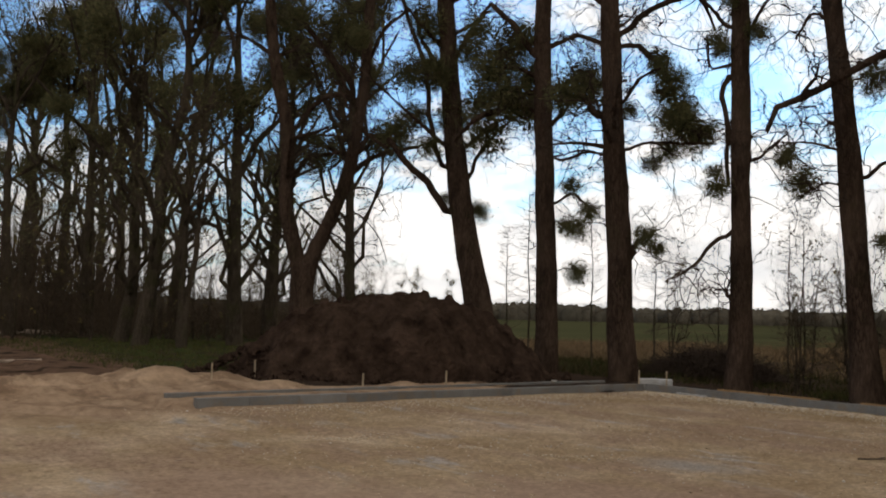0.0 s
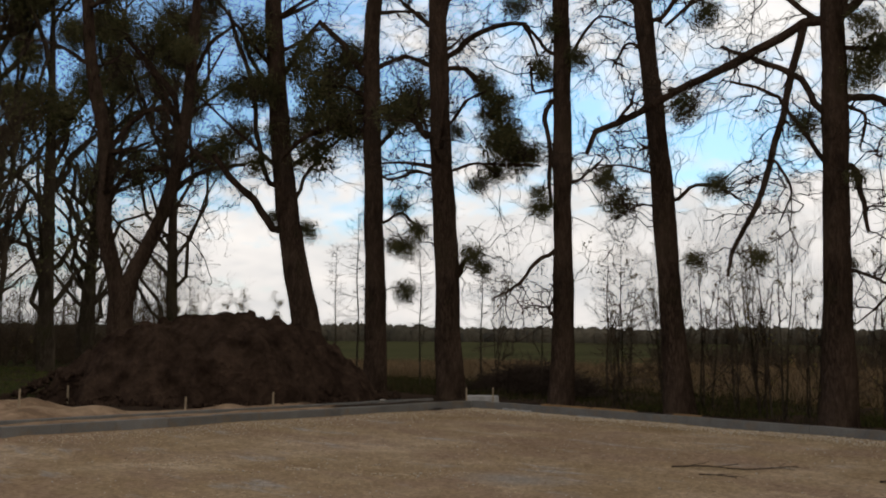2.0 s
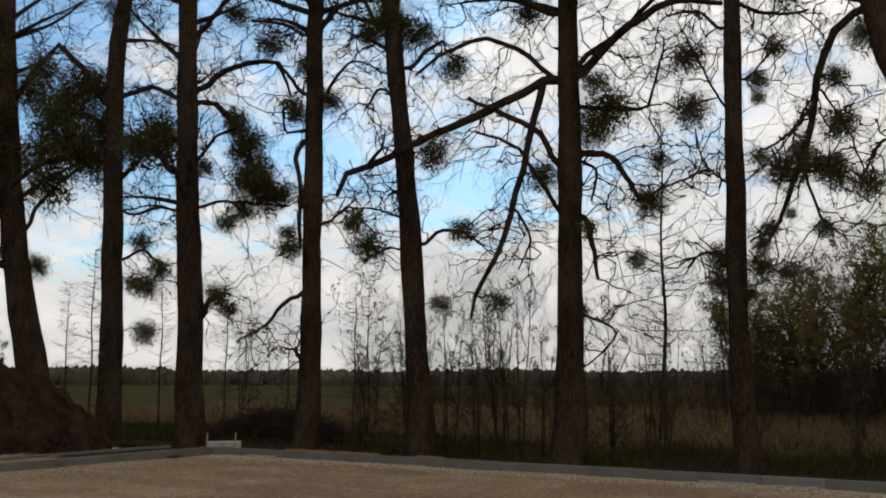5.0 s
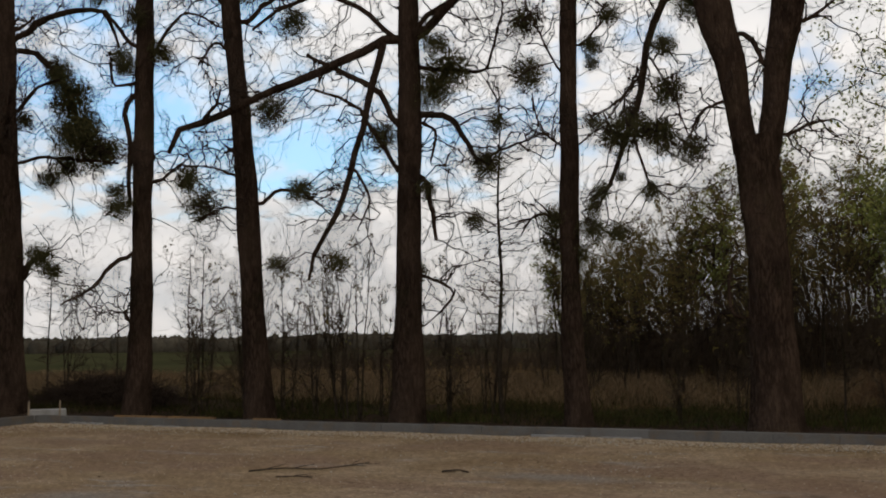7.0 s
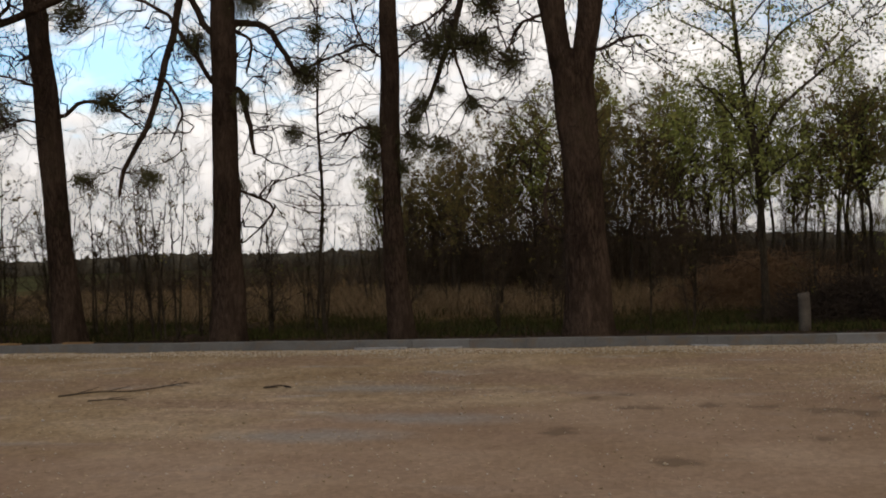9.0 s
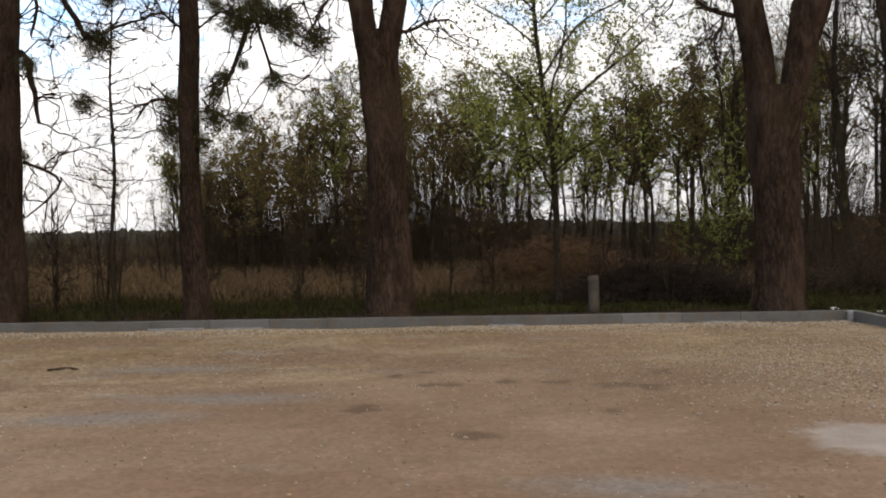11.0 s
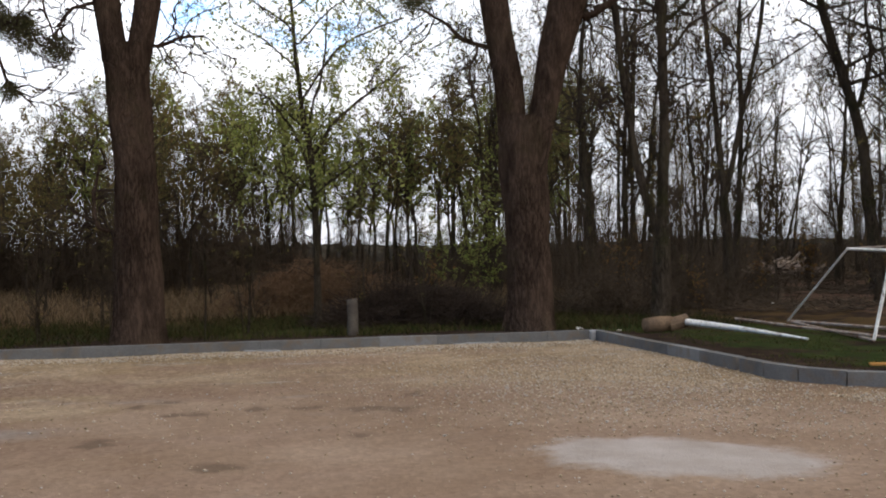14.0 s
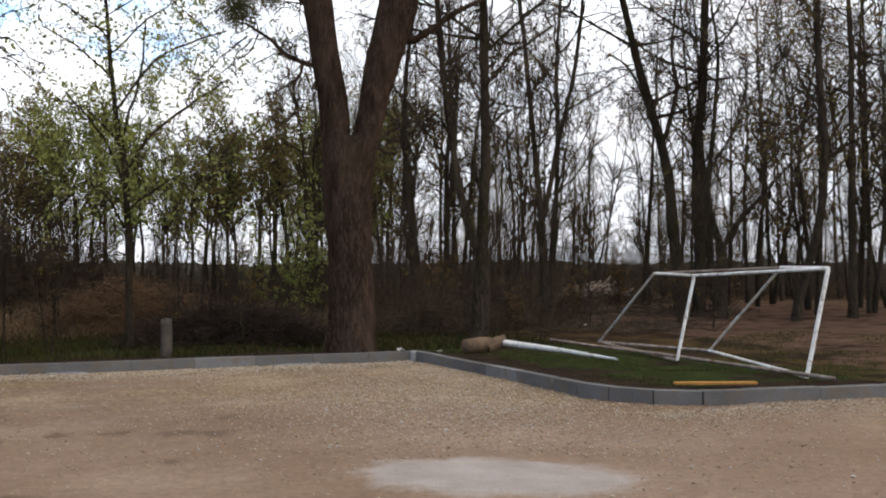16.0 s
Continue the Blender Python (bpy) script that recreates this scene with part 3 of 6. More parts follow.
# ---------- avenue trees ----------
def ball_mesh(seed):
    """A loose globe of forking sprigs with narrow leaves."""
    rng = np.random.default_rng(seed)
    n = 120
    d = rng.normal(size=(n, 3))
    d /= np.linalg.norm(d, axis=1, keepdims=True)
    s = np.linspace(0.05, 1, 4)
    reach = rng.uniform(0.45, 0.95, n)
    pts = d[:, None, :] * s[None, :, None] * reach[:, None, None]
    pts[:, 1:] += rng.normal(size=(n, 3, 3)) * 0.09
    pts[:, :, 2] -= 0.15 * (s**2)[None, :]
    first = tube_arrays((pts, np.full((n, 4), 0.008)), 3)
    tw, tr = sprout(rng, pts, np.full((n, 4), 0.012), 4, 0.34, 0.006, 0.85, -0.05, 3, tail=0.35)
    second = tube_arrays((tw, tr), 3)
    tips = np.concatenate([tw[:, -1], tw[:, 1], pts[:, -1]])
    g = rng.normal(size=(1500, 3))
    g /= np.linalg.norm(g, axis=1, keepdims=True)
    lobe = 0.82 + 0.16 * np.sin(g[:, :1] * 4 + seed) * np.sin(g[:, 1:2] * 5 + 2 * seed) + 0.1 * rng.normal(size=(1500, 1))
    cloud = g * lobe * rng.random((1500, 1)) ** 0.42 - [0, 0, 0.08]
    v, q = joined([first, second, leaf_arrays(rng, np.concatenate([tips, cloud]), 0.05, 0.32)])
    return mesh_from("mistletoe", v, q)


BALLS = [ball_mesh(s) for s in range(5)]


def avenue_tree(label, base, seed, top, trunks, limbs, balls, bark=None, zbase=None, shaggy=0, flare=0.12, upper=16, category="tree", group="avenue trees", leafy=0, thin=1.0, clear=6.0, leaf=None):
    """A tree at base. Its stems, limbs and mistletoe balls are given across the avenue's view: (sideways, height, radius)."""
    rng = np.random.default_rng(seed)
    bark = bark or BARK
    x0, y0 = base
    z0 = land(x0, y0) if zbase is None else zbase
    n = math.hypot(x0, y0)
    ux, uy, fx, fy = y0 / n, -x0 / n, x0 / n, y0 / n
    tree = thing("tree", (x0, y0, z0 - 0.05), label, category, group)

    def at(u, z, depth):
        return (u * ux + depth * fx, u * uy + depth * fy, z - z0 + 0.05)

    paths = []
    for s, stem in enumerate(trunks):
        lean = 0.0 if s == 0 else rng.uniform(-0.05, 0.05)
        pts = [at(u, z, lean * (z - stem[0][1])) for u, z, r in stem]
        if s == 0:
            pts[0] = (pts[0][0], pts[0][1], -0.3)
        rad = [r * 0.94 for u, z, r in stem]
        if len(trunks) == 1 or s > 0:
            a, b = Vector(pts[-2]), Vector(pts[-1])
            way = (b - a).normalized()
            pts += [tuple(b + way * top * 0.5 + Vector((rng.uniform(-0.3, 0.3), rng.uniform(-0.3, 0.3), 0))), tuple(b + way * top)]
            rad += [rad[-1] * 0.7, rad[-1] * 0.3]
        p, r = smooth_path(pts, rad, 34)
        if s == 0:
            r = r * (1 + flare * np.exp(-np.maximum(0, p[:, 2]) / 0.3))
        v, q = tube_arrays((p[None], r[None]), 14)
        if s == 0:
            # root buttresses
            axis = np.repeat(p, 14, 0)
            turn = np.tile(np.arange(14) * 2 * np.pi / 14, len(p)) + seed
            swell = 0.2 * np.maximum(0, np.sin(turn * 2) + 0.6 * np.sin(turn * 3 + 1)) * np.exp(-np.maximum(0, v[:, 2]) / 0.28)
            v = axis + (v - axis) * (1 + swell[:, None])
        v = flute(v, rng, 0.03 + 0.05 * float(np.mean(r)))
        put("trunk" if s == 0 else "stem", mesh_from("trunk", v, q), bark, tree, smooth=True)
        paths.append((p, r))
    carriers = []
    for limb in limbs:
        slope = rng.uniform(-0.35, 0.35)
        u0 = limb[0][0]
        pts = [at(u, z, slope * abs(u - u0)) for u, z, r in limb]
        rad = [max(0.012, r) for u, z, r in limb]
        # grow it out of the nearest stem or limb
        near = np.concatenate([q for q, _ in paths + carriers])
        gap = np.linalg.norm(near - np.array(pts[0]), axis=1)
        if 0.04 < gap.min() < 1.5:
            pts, rad = [tuple(near[int(gap.argmin())])] + pts, [rad[0]] + rad
        p, r = smooth_path(pts, rad, 12)
        p[1:] += rng.normal(size=(11, 3)) * min(0.02, 0.006 * float(np.linalg.norm(p[-1] - p[0])))
        v, q = tube_arrays((p[None], r[None]), 7)
        put("limb", mesh_from("limb", v, q), bark, tree, smooth=True)
        carriers.append((p, r))
    # upper limbs, above and round those that are given
    p, r = paths[-1]
    high = []
    for p, r in paths[-2:] if len(trunks) > 1 else paths:
        zs = p[:, 2]
        for _ in range(upper):
            i = int(rng.integers(np.searchsorted(zs, min(clear, zs[-1] * 0.62)), 32))
            a = rng.uniform(0, 2 * math.pi)
            ln = rng.uniform(1.6, 3.6)
            d = np.array([math.cos(a), math.sin(a), rng.uniform(0.1, 0.8)])
            q = [p[i], p[i] + d * ln * 0.5 + [0, 0, rng.uniform(-0.1, 0.3)], p[i] + d * ln + [0, 0, rng.uniform(-0.5, 0.7)]]
            sp, sr = smooth_path(q, [min(0.09, r[i] * 0.45), min(0.045, r[i] * 0.3), 0.014], 12)
            high.append((sp, sr))
    for hp, hr in high:
        v, q = tube_arrays((hp[None], hr[None]), 6)
        put("limb", mesh_from("limb", v, q), bark, tree)
    lp = np.stack([p for p, r in carriers + high])
    lr = np.stack([r for p, r in carriers + high])
    t1, r1 = sprout(rng, lp, lr, 9, 1.3, 0.02 * thin, 0.9, -0.08, 8, 0.3, tail=0.12, curl=0.11)
    t2, r2 = sprout(rng, t1, r1, 4, 0.7, 0.0095 * thin, 0.85, -0.03, 6, 0.3, tail=0.2, curl=0.11)
    t3, r3 = sprout(rng, t2, r2, 3, 0.36, 0.0058 * thin, 0.8, 0.02, 4, 0.25, tail=0.3, curl=0.1)
    hold = np.concatenate([p for p, r in paths + carriers + high])
    stalks = []
    for u, z, r in balls:
        c = np.array(at(u, z, 0.0))
        away = np.linalg.norm(hold - c, axis=1) + 0.6 * np.maximum(0, c[2] - hold[:, 2])
        a = hold[int(np.argmin(away))]
        stalks.append(smooth_path([a, (a + c) / 2 + [0, 0, 0.12 * np.linalg.norm(c - a)], c], [0.026, 0.02, 0.012], 8)[0])
    sp = np.stack(stalks) if stalks else np.zeros((0, 8, 3))
    sp[:, 1:-1] += rng.normal(size=sp[:, 1:-1].shape) * 0.03
    sr = np.repeat(np.linspace(0.026, 0.012, 8)[None], len(sp), 0)
    tp, tr = paths[0]
    t4, r4 = sprout(rng, tp[None, 4:], tr[None, 4:], 34, 0.8, 0.012, 1.0, 0.05, 4, 0.35)
    t5, r5 = sprout(rng, t4, r4, 4, 0.35, 0.006, 0.8, 0.02, 3, 0.25)
    v, q = joined([tube_arrays(c, 3) for c in ((t1, r1), (t2, r2), (t3, r3), (t4, r4), (t5, r5), (sp, sr)) if len(c[0])])
    tagged(put("crown", mesh_from("crown", v, q), TWIG, tree), kind="stuff")
    if leafy:
        tips = np.concatenate([t2[:, -1], t3[:, -1]])
        knots = tips[rng.integers(len(tips), size=leafy // 5)]
        v, q = leaf_arrays(rng, knots[rng.integers(len(knots), size=leafy)] + rng.normal(size=(leafy, 3)) * 0.09, 0.042, 0.6)
        tagged(put("foliage", mesh_from("foliage", v, q), leaf or LEAF, tree), kind="stuff")
    for _ in range(shaggy):
        hp, hr = high[int(rng.integers(len(high)))]
        r = rng.uniform(0.35, 0.75)
        ob = put("mistletoe", BALLS[int(rng.integers(len(BALLS)))], MISTLE, tree, "round dark green mistletoe ball")
        ob.matrix_basis = Matrix.LocRotScale(hp[int(rng.integers(4, 12))], Euler((0, 0, rng.uniform(0, 6))), Vector((r, r, r)) * 1.5)
    for i, (u, z, r) in enumerate(balls):
        ob = put("mistletoe", BALLS[int(rng.integers(len(BALLS)))], MISTLE, tree, "round dark green mistletoe ball")
        ob.matrix_basis = Matrix.LocRotScale(at(u, z, rng.uniform(-0.5, 0.5)), Euler((0, 0, rng.uniform(0, 6))), Vector((r, r, r * 0.95)) * 1.58)
    return tree


avenue_tree("dark forked avenue tree with mistletoe behind the soil heap", (-32.53, 15.50), 11, 6,
    trunks=[[(0.03, -0.1, 0.544), (0.03, 0.68, 0.518), (-0.04, 2.2, 0.47), (-0.02, 3.2, 0.43), (0.02, 3.75, 0.2)], [(-0.1, 2.4, 0.33), (-0.2, 3.4, 0.315), (-0.65, 5.2, 0.29), (-0.69, 7.91, 0.249), (-1.3, 11.04, 0.228), (-1.51, 13.14, 0.207)], [(0.04, 2.4, 0.33), (0.2, 3.4, 0.315), (0.84, 4.84, 0.269), (1.51, 6.75, 0.249), (1.96, 9.52, 0.228), (2.18, 13.4, 0.186)]],
    limbs=[[(0.84, 4.84, 0.05), (1.8, 5.3, 0.035), (2.6, 4.6, 0.022), (3.0, 3.5, 0.014)], [(0.7, 4.6, 0.04), (1.5, 4.2, 0.03), (2.3, 3.2, 0.015)], [(1.3, 6.0, 0.05), (2.3, 6.3, 0.032), (3.1, 5.3, 0.016)], [(1.51, 6.75, 0.124), (2.43, 7.42, 0.093), (4.12, 7.82, 0.062)], [(1.96, 9.52, 0.114), (0.91, 9.78, 0.104), (-0.01, 9.1, 0.093), (-0.89, 7.69, 0.062)], [(1.63, 9.93, 0.124), (0.66, 11.26, 0.104), (-0.2, 12.17, 0.083)], [(-0.64, 6.24, 0.104), (-0.06, 7.21, 0.083), (1.18, 7.47, 0.062)], [(2.13, 11.03, 0.093), (2.94, 12.58, 0.073), (3.78, 13.29, 0.052)]],
    balls=[(0.35, 7.33, 0.466), (0.33, 8.06, 0.311), (2.35, 10.61, 0.518), (3.05, 8.09, 0.622), (-0.22, 12.59, 0.622), (-1.39, 10.61, 0.622), (1.04, 12.46, 0.518)], shaggy=12)

avenue_tree("leaning avenue tree with low limb and mistletoe", (-26.06, 18.80), 12, 6,
    trunks=[[(0.14, 0.18, 0.573), (-0.06, 1.93, 0.517), (-0.44, 3.69, 0.444), (-0.79, 5.94, 0.388), (-1.14, 9.35, 0.333), (-1.37, 12.23, 0.296)]],
    limbs=[[(-0.99, 5.09, 0.148), (-1.76, 5.92, 0.129), (-2.69, 6.85, 0.111), (-3.11, 7.42, 0.083)], [(-1.21, 6.5, 0.092), (-1.71, 7.82, 0.083), (-1.93, 9.53, 0.083), (-2.44, 11.06, 0.074), (-2.75, 12.22, 0.055)], [(-0.67, 5.94, 0.074), (-0.1, 7.08, 0.065), (1.2, 8.34, 0.055), (1.94, 8.63, 0.037)], [(-1.1, 10.31, 0.092), (-0.55, 11.08, 0.083), (0.19, 12.06, 0.055)], [(-1.38, 9.92, 0.083), (-2.05, 10.68, 0.074), (-2.36, 11.83, 0.055)], [(-3.11, 7.23, 0.055), (-4.07, 7.78, 0.046), (-4.87, 9.3, 0.037)]],
    balls=[(-2.94, 7.89, 0.554), (-1.79, 7.25, 0.37), (-0.15, 5.2, 0.37), (-0.54, 10.51, 0.554), (-0.13, 8.79, 0.647), (-1.06, 8.4, 0.554), (-1.88, 11.45, 0.647), (-4.15, 11.04, 0.37), (-2.6, 9.71, 0.554), (0.41, 10.33, 0.554), (-1.19, 5.55, 0.231)], shaggy=10)

avenue_tree("straight dark avenue tree with drooping mistletoe limb", (-22.30, 18.45), 13, 6,
    trunks=[[(0.0, 0.21, 0.366), (0.01, 1.71, 0.35), (-0.11, 6.07, 0.3), (-0.2, 11.22, 0.266)]],
    limbs=[[(-0.42, 9.49, 0.108), (-1.16, 10.53, 0.092), (-1.77, 11.15, 0.075)], [(-0.4, 8.37, 0.1), (-1.37, 7.95, 0.1), (-2.22, 7.69, 0.083), (-2.89, 7.08, 0.058)], [(0.25, 6.38, 0.042), (1.16, 6.55, 0.042), (1.63, 6.46, 0.033)], [(0.09, 9.83, 0.067), (0.79, 10.09, 0.058), (1.63, 9.79, 0.042)], [(0.18, 5.06, 0.05), (0.68, 5.32, 0.042), (1.35, 4.82, 0.033)], [(0.22, 8.46, 0.083), (0.8, 8.8, 0.075), (1.56, 8.46, 0.058)]],
    balls=[(-1.73, 8.98, 0.666), (-1.21, 8.37, 0.624), (0.68, 5.57, 0.291), (1.14, 8.8, 0.333), (0.53, 4.39, 0.25), (0.87, 3.06, 0.333), (-0.73, 10.18, 0.375), (-2.1, 10.19, 0.416)], shaggy=7)

avenue_tree("straight avenue tree with knot and hanging mistletoe", (-19.06, 18.50), 14, 6,
    trunks=[[(0.0, 0.12, 0.428), (-0.15, 1.33, 0.382), (-0.18, 3.49, 0.351), (-0.28, 4.96, 0.328), (-0.41, 7.95, 0.29), (-0.55, 11.82, 0.275)]],
    limbs=[[(-0.16, 9.44, 0.092), (0.36, 10.03, 0.084), (0.94, 10.28, 0.084), (1.91, 10.46, 0.061), (2.32, 9.59, 0.038)], [(-0.15, 9.08, 0.076), (0.26, 9.12, 0.076), (0.71, 8.74, 0.076), (1.14, 8.07, 0.069), (1.51, 7.02, 0.053), (2.27, 6.57, 0.038)], [(-0.03, 6.24, 0.053), (0.37, 6.41, 0.046), (1.09, 6.38, 0.038), (2.28, 6.26, 0.031)], [(-0.69, 7.18, 0.107), (-1.18, 7.74, 0.099), (-1.68, 8.08, 0.092), (-2.37, 8.07, 0.069)], [(-0.78, 9.22, 0.069), (-1.33, 9.43, 0.061), (-2.15, 9.1, 0.038)], [(0.07, 3.35, 0.122), (0.26, 3.72, 0.076), (0.75, 4.03, 0.038)], [(-0.33, 10.9, 0.092), (0.16, 11.59, 0.076), (0.71, 12.46, 0.061)], [(-0.04, 7.68, 0.053), (0.29, 8.16, 0.046), (0.87, 8.44, 0.031)], [(-0.59, 6.13, 0.038), (-1.04, 6.26, 0.031), (-1.99, 6.13, 0.023)]],
    balls=[(0.85, 8.83, 0.344), (1.25, 8.16, 0.42), (1.14, 6.99, 0.458), (1.74, 6.57, 0.42), (0.67, 5.98, 0.267), (0.47, 3.95, 0.305), (0.77, 3.59, 0.229), (-1.67, 7.78, 0.458), (0.74, 11.82, 0.305), (2.11, 6.75, 0.305), (-1.03, 4.63, 0.267), (0.04, 7.38, 0.229), (-1.35, 4.18, 0.305), (1.52, 7.48, 0.382), (1.09, 6.3, 0.344), (1.0, 7.95, 0.33), (1.35, 7.2, 0.38), (1.6, 6.9, 0.36), (0.9, 8.5, 0.3)])

avenue_tree("straight avenue tree with a dead side branch", (-15.29, 18.47), 15, 6, clear=9.4,
    trunks=[[(-0.01, 0.16, 0.317), (0.05, 2.17, 0.276), (0.04, 4.07, 0.248), (0.03, 8.26, 0.234), (0.01, 11.17, 0.207)]],
    limbs=[[(-0.16, 3.82, 0.055), (-0.63, 3.51, 0.055), (-1.01, 3.03, 0.041), (-1.7, 2.59, 0.021)], [(-0.23, 7.54, 0.069), (-0.28, 6.27, 0.062), (-0.27, 4.88, 0.048)], [(-0.17, 8.75, 0.055), (-0.61, 9.16, 0.048), (-0.89, 9.53, 0.034)], [(0.31, 5.52, 0.041), (0.78, 5.89, 0.034), (1.12, 6.18, 0.021)], [(0.19, 8.56, 0.055), (0.43, 9.01, 0.048), (0.97, 9.63, 0.034), (1.82, 9.24, 0.021)], [(-0.13, 10.28, 0.055), (-0.72, 10.53, 0.048), (-1.54, 10.61, 0.034)], [(-0.25, 2.3, 0.055), (-0.29, 2.41, 0.041), (-0.31, 2.5, 0.028)], [(-0.16, 7.83, 0.048), (-0.63, 7.8, 0.034), (-0.76, 8.36, 0.028)]],
    balls=[(-0.53, 8.66, 0.276), (0.37, 8.64, 0.31), (-1.12, 10.06, 0.31), (-0.48, 4.87, 0.276), (-0.56, 5.29, 0.207), (-0.21, 9.4, 0.241), (-0.38, 8.24, 0.241)])

avenue_tree("leaning avenue tree with mistletoe balls", (-12.01, 18.47), 16, 6, clear=9.4,
    trunks=[[(0.04, 0.16, 0.342), (-0.08, 1.41, 0.291), (-0.2, 3.28, 0.266), (-0.36, 5.85, 0.241), (-0.63, 8.49, 0.222), (-0.82, 10.52, 0.215)]],
    limbs=[[(-0.0, 4.79, 0.051), (0.35, 5.06, 0.044), (0.86, 5.03, 0.038), (1.31, 4.71, 0.025)], [(-0.49, 5.91, 0.057), (-0.66, 5.98, 0.051), (-0.72, 6.0, 0.038)], [(-0.35, 8.9, 0.057), (0.04, 9.29, 0.051), (0.43, 9.5, 0.038)], [(-0.72, 9.3, 0.057), (-1.21, 9.55, 0.044), (-1.66, 9.68, 0.032)], [(-0.48, 7.43, 0.044), (-0.99, 8.35, 0.038), (-1.36, 7.8, 0.025)], [(-0.15, 4.3, 0.032), (-0.66, 4.68, 0.025), (-1.29, 4.42, 0.019)], [(-0.89, 9.84, 0.057), (-1.42, 10.5, 0.044), (-1.7, 11.18, 0.032)], [(-0.39, 5.33, 0.032), (-1.06, 5.58, 0.025), (-1.82, 5.63, 0.019)]],
    balls=[(0.2, 6.85, 0.348), (-1.3, 4.86, 0.348), (-0.63, 9.98, 0.443), (-1.27, 9.69, 0.253), (0.86, 5.09, 0.285), (-0.89, 10.11, 0.38), (-0.1, 9.86, 0.317), (-1.56, 5.18, 0.222), (0.7, 9.07, 0.317), (0.37, 3.42, 0.19), (-1.5, 5.38, 0.158)])

avenue_tree("stout avenue tree with long bare limbs", (-8.44, 18.41), 17, 6, clear=9.4,
    trunks=[[(-0.01, 0.15, 0.408), (0.03, 1.0, 0.338), (0.04, 2.6, 0.291), (0.08, 6.14, 0.256), (0.08, 9.86, 0.221)]],
    limbs=[[(-0.11, 8.11, 0.105), (-0.65, 7.87, 0.099), (-1.37, 7.53, 0.093), (-2.34, 7.13, 0.087), (-3.3, 6.73, 0.082), (-4.27, 6.31, 0.076), (-4.73, 6.1, 0.07), (-4.92, 5.65, 0.052)], [(-4.15, 6.37, 0.047), (-3.91, 6.65, 0.035), (-3.84, 6.92, 0.023)], [(-0.17, 7.98, 0.064), (-0.53, 8.42, 0.058), (-1.02, 8.81, 0.058), (-1.75, 9.11, 0.052), (-2.48, 8.97, 0.047), (-3.33, 8.44, 0.035)], [(-0.41, 7.99, 0.087), (-0.59, 7.5, 0.082), (-0.77, 6.82, 0.076), (-1.11, 5.31, 0.07), (-1.54, 4.18, 0.058), (-1.92, 3.47, 0.047), (-2.04, 3.0, 0.029)], [(-0.12, 6.15, 0.07), (-0.53, 6.88, 0.07), (-1.37, 7.38, 0.058), (-2.1, 7.77, 0.035)], [(-0.13, 5.24, 0.052), (-0.6, 5.91, 0.047), (-1.01, 6.52, 0.041), (-1.85, 6.84, 0.029)], [(0.28, 8.1, 0.105), (0.85, 8.69, 0.099), (1.63, 9.19, 0.087), (2.11, 9.46, 0.076), (3.18, 9.28, 0.052)], [(0.31, 8.22, 0.07), (1.03, 8.96, 0.058), (1.76, 9.63, 0.052), (2.25, 10.18, 0.041)], [(0.32, 6.44, 0.076), (0.88, 6.38, 0.07), (1.23, 5.89, 0.058), (1.46, 5.41, 0.041)], [(0.29, 6.32, 0.047), (0.59, 6.14, 0.035), (0.52, 5.42, 0.023)], [(0.29, 5.12, 0.064), (0.51, 4.47, 0.058), (0.62, 3.78, 0.035)], [(0.33, 7.42, 0.052), (1.13, 7.47, 0.047), (1.72, 7.48, 0.041), (1.91, 8.07, 0.029), (2.16, 9.06, 0.023)], [(-1.13, 5.31, 0.035), (-0.77, 4.71, 0.029), (-1.01, 4.0, 0.017)], [(1.46, 5.41, 0.035), (2.16, 5.76, 0.029), (2.98, 6.11, 0.017)], [(0.29, 3.06, 0.035), (0.96, 2.71, 0.029), (0.38, 2.02, 0.017)], [(-0.23, 9.49, 0.07), (-0.77, 9.75, 0.052), (-1.26, 10.15, 0.041)]],
    balls=[(0.9, 7.47, 0.466), (0.54, 6.99, 0.378), (2.57, 8.55, 0.32), (2.54, 7.26, 0.349), (1.69, 5.41, 0.32), (1.88, 6.24, 0.204), (-0.48, 6.03, 0.291), (0.6, 7.85, 0.262), (-0.77, 9.75, 0.262), (1.44, 4.23, 0.204), (-1.36, 3.35, 0.175), (0.4, 4.82, 0.175), (0.27, 3.18, 0.175)])

avenue_tree("slim straight avenue tree", (-4.85, 18.44), 18, 6, clear=9.4,
    trunks=[[(-0.01, 0.13, 0.274), (-0.09, 1.08, 0.23), (-0.13, 2.54, 0.208), (-0.11, 5.8, 0.186), (-0.05, 9.2, 0.164)]],
    limbs=[[(-0.29, 4.03, 0.033), (-0.77, 4.11, 0.027), (-1.07, 3.74, 0.016)], [(0.12, 8.95, 0.044), (0.84, 8.75, 0.033), (1.37, 8.84, 0.022)], [(-0.21, 8.52, 0.044), (-0.66, 8.91, 0.033), (-1.32, 8.96, 0.022)], [(0.08, 7.47, 0.027), (0.49, 7.78, 0.022), (0.82, 8.09, 0.016)], [(-0.26, 5.47, 0.027), (-0.62, 5.82, 0.022), (-0.82, 6.51, 0.016)], [(-0.22, 6.92, 0.027), (-0.68, 7.87, 0.022), (-1.0, 8.58, 0.016)], [(0.03, 5.46, 0.022), (0.65, 5.98, 0.016), (1.41, 7.15, 0.016)]],
    balls=[(-0.4, 4.1, 0.274), (0.32, 3.87, 0.274), (0.38, 7.45, 0.192), (0.78, 3.7, 0.192), (0.71, 7.99, 0.192), (-0.46, 3.62, 0.219), (0.05, 3.39, 0.192), (0.37, 7.11, 0.137)])

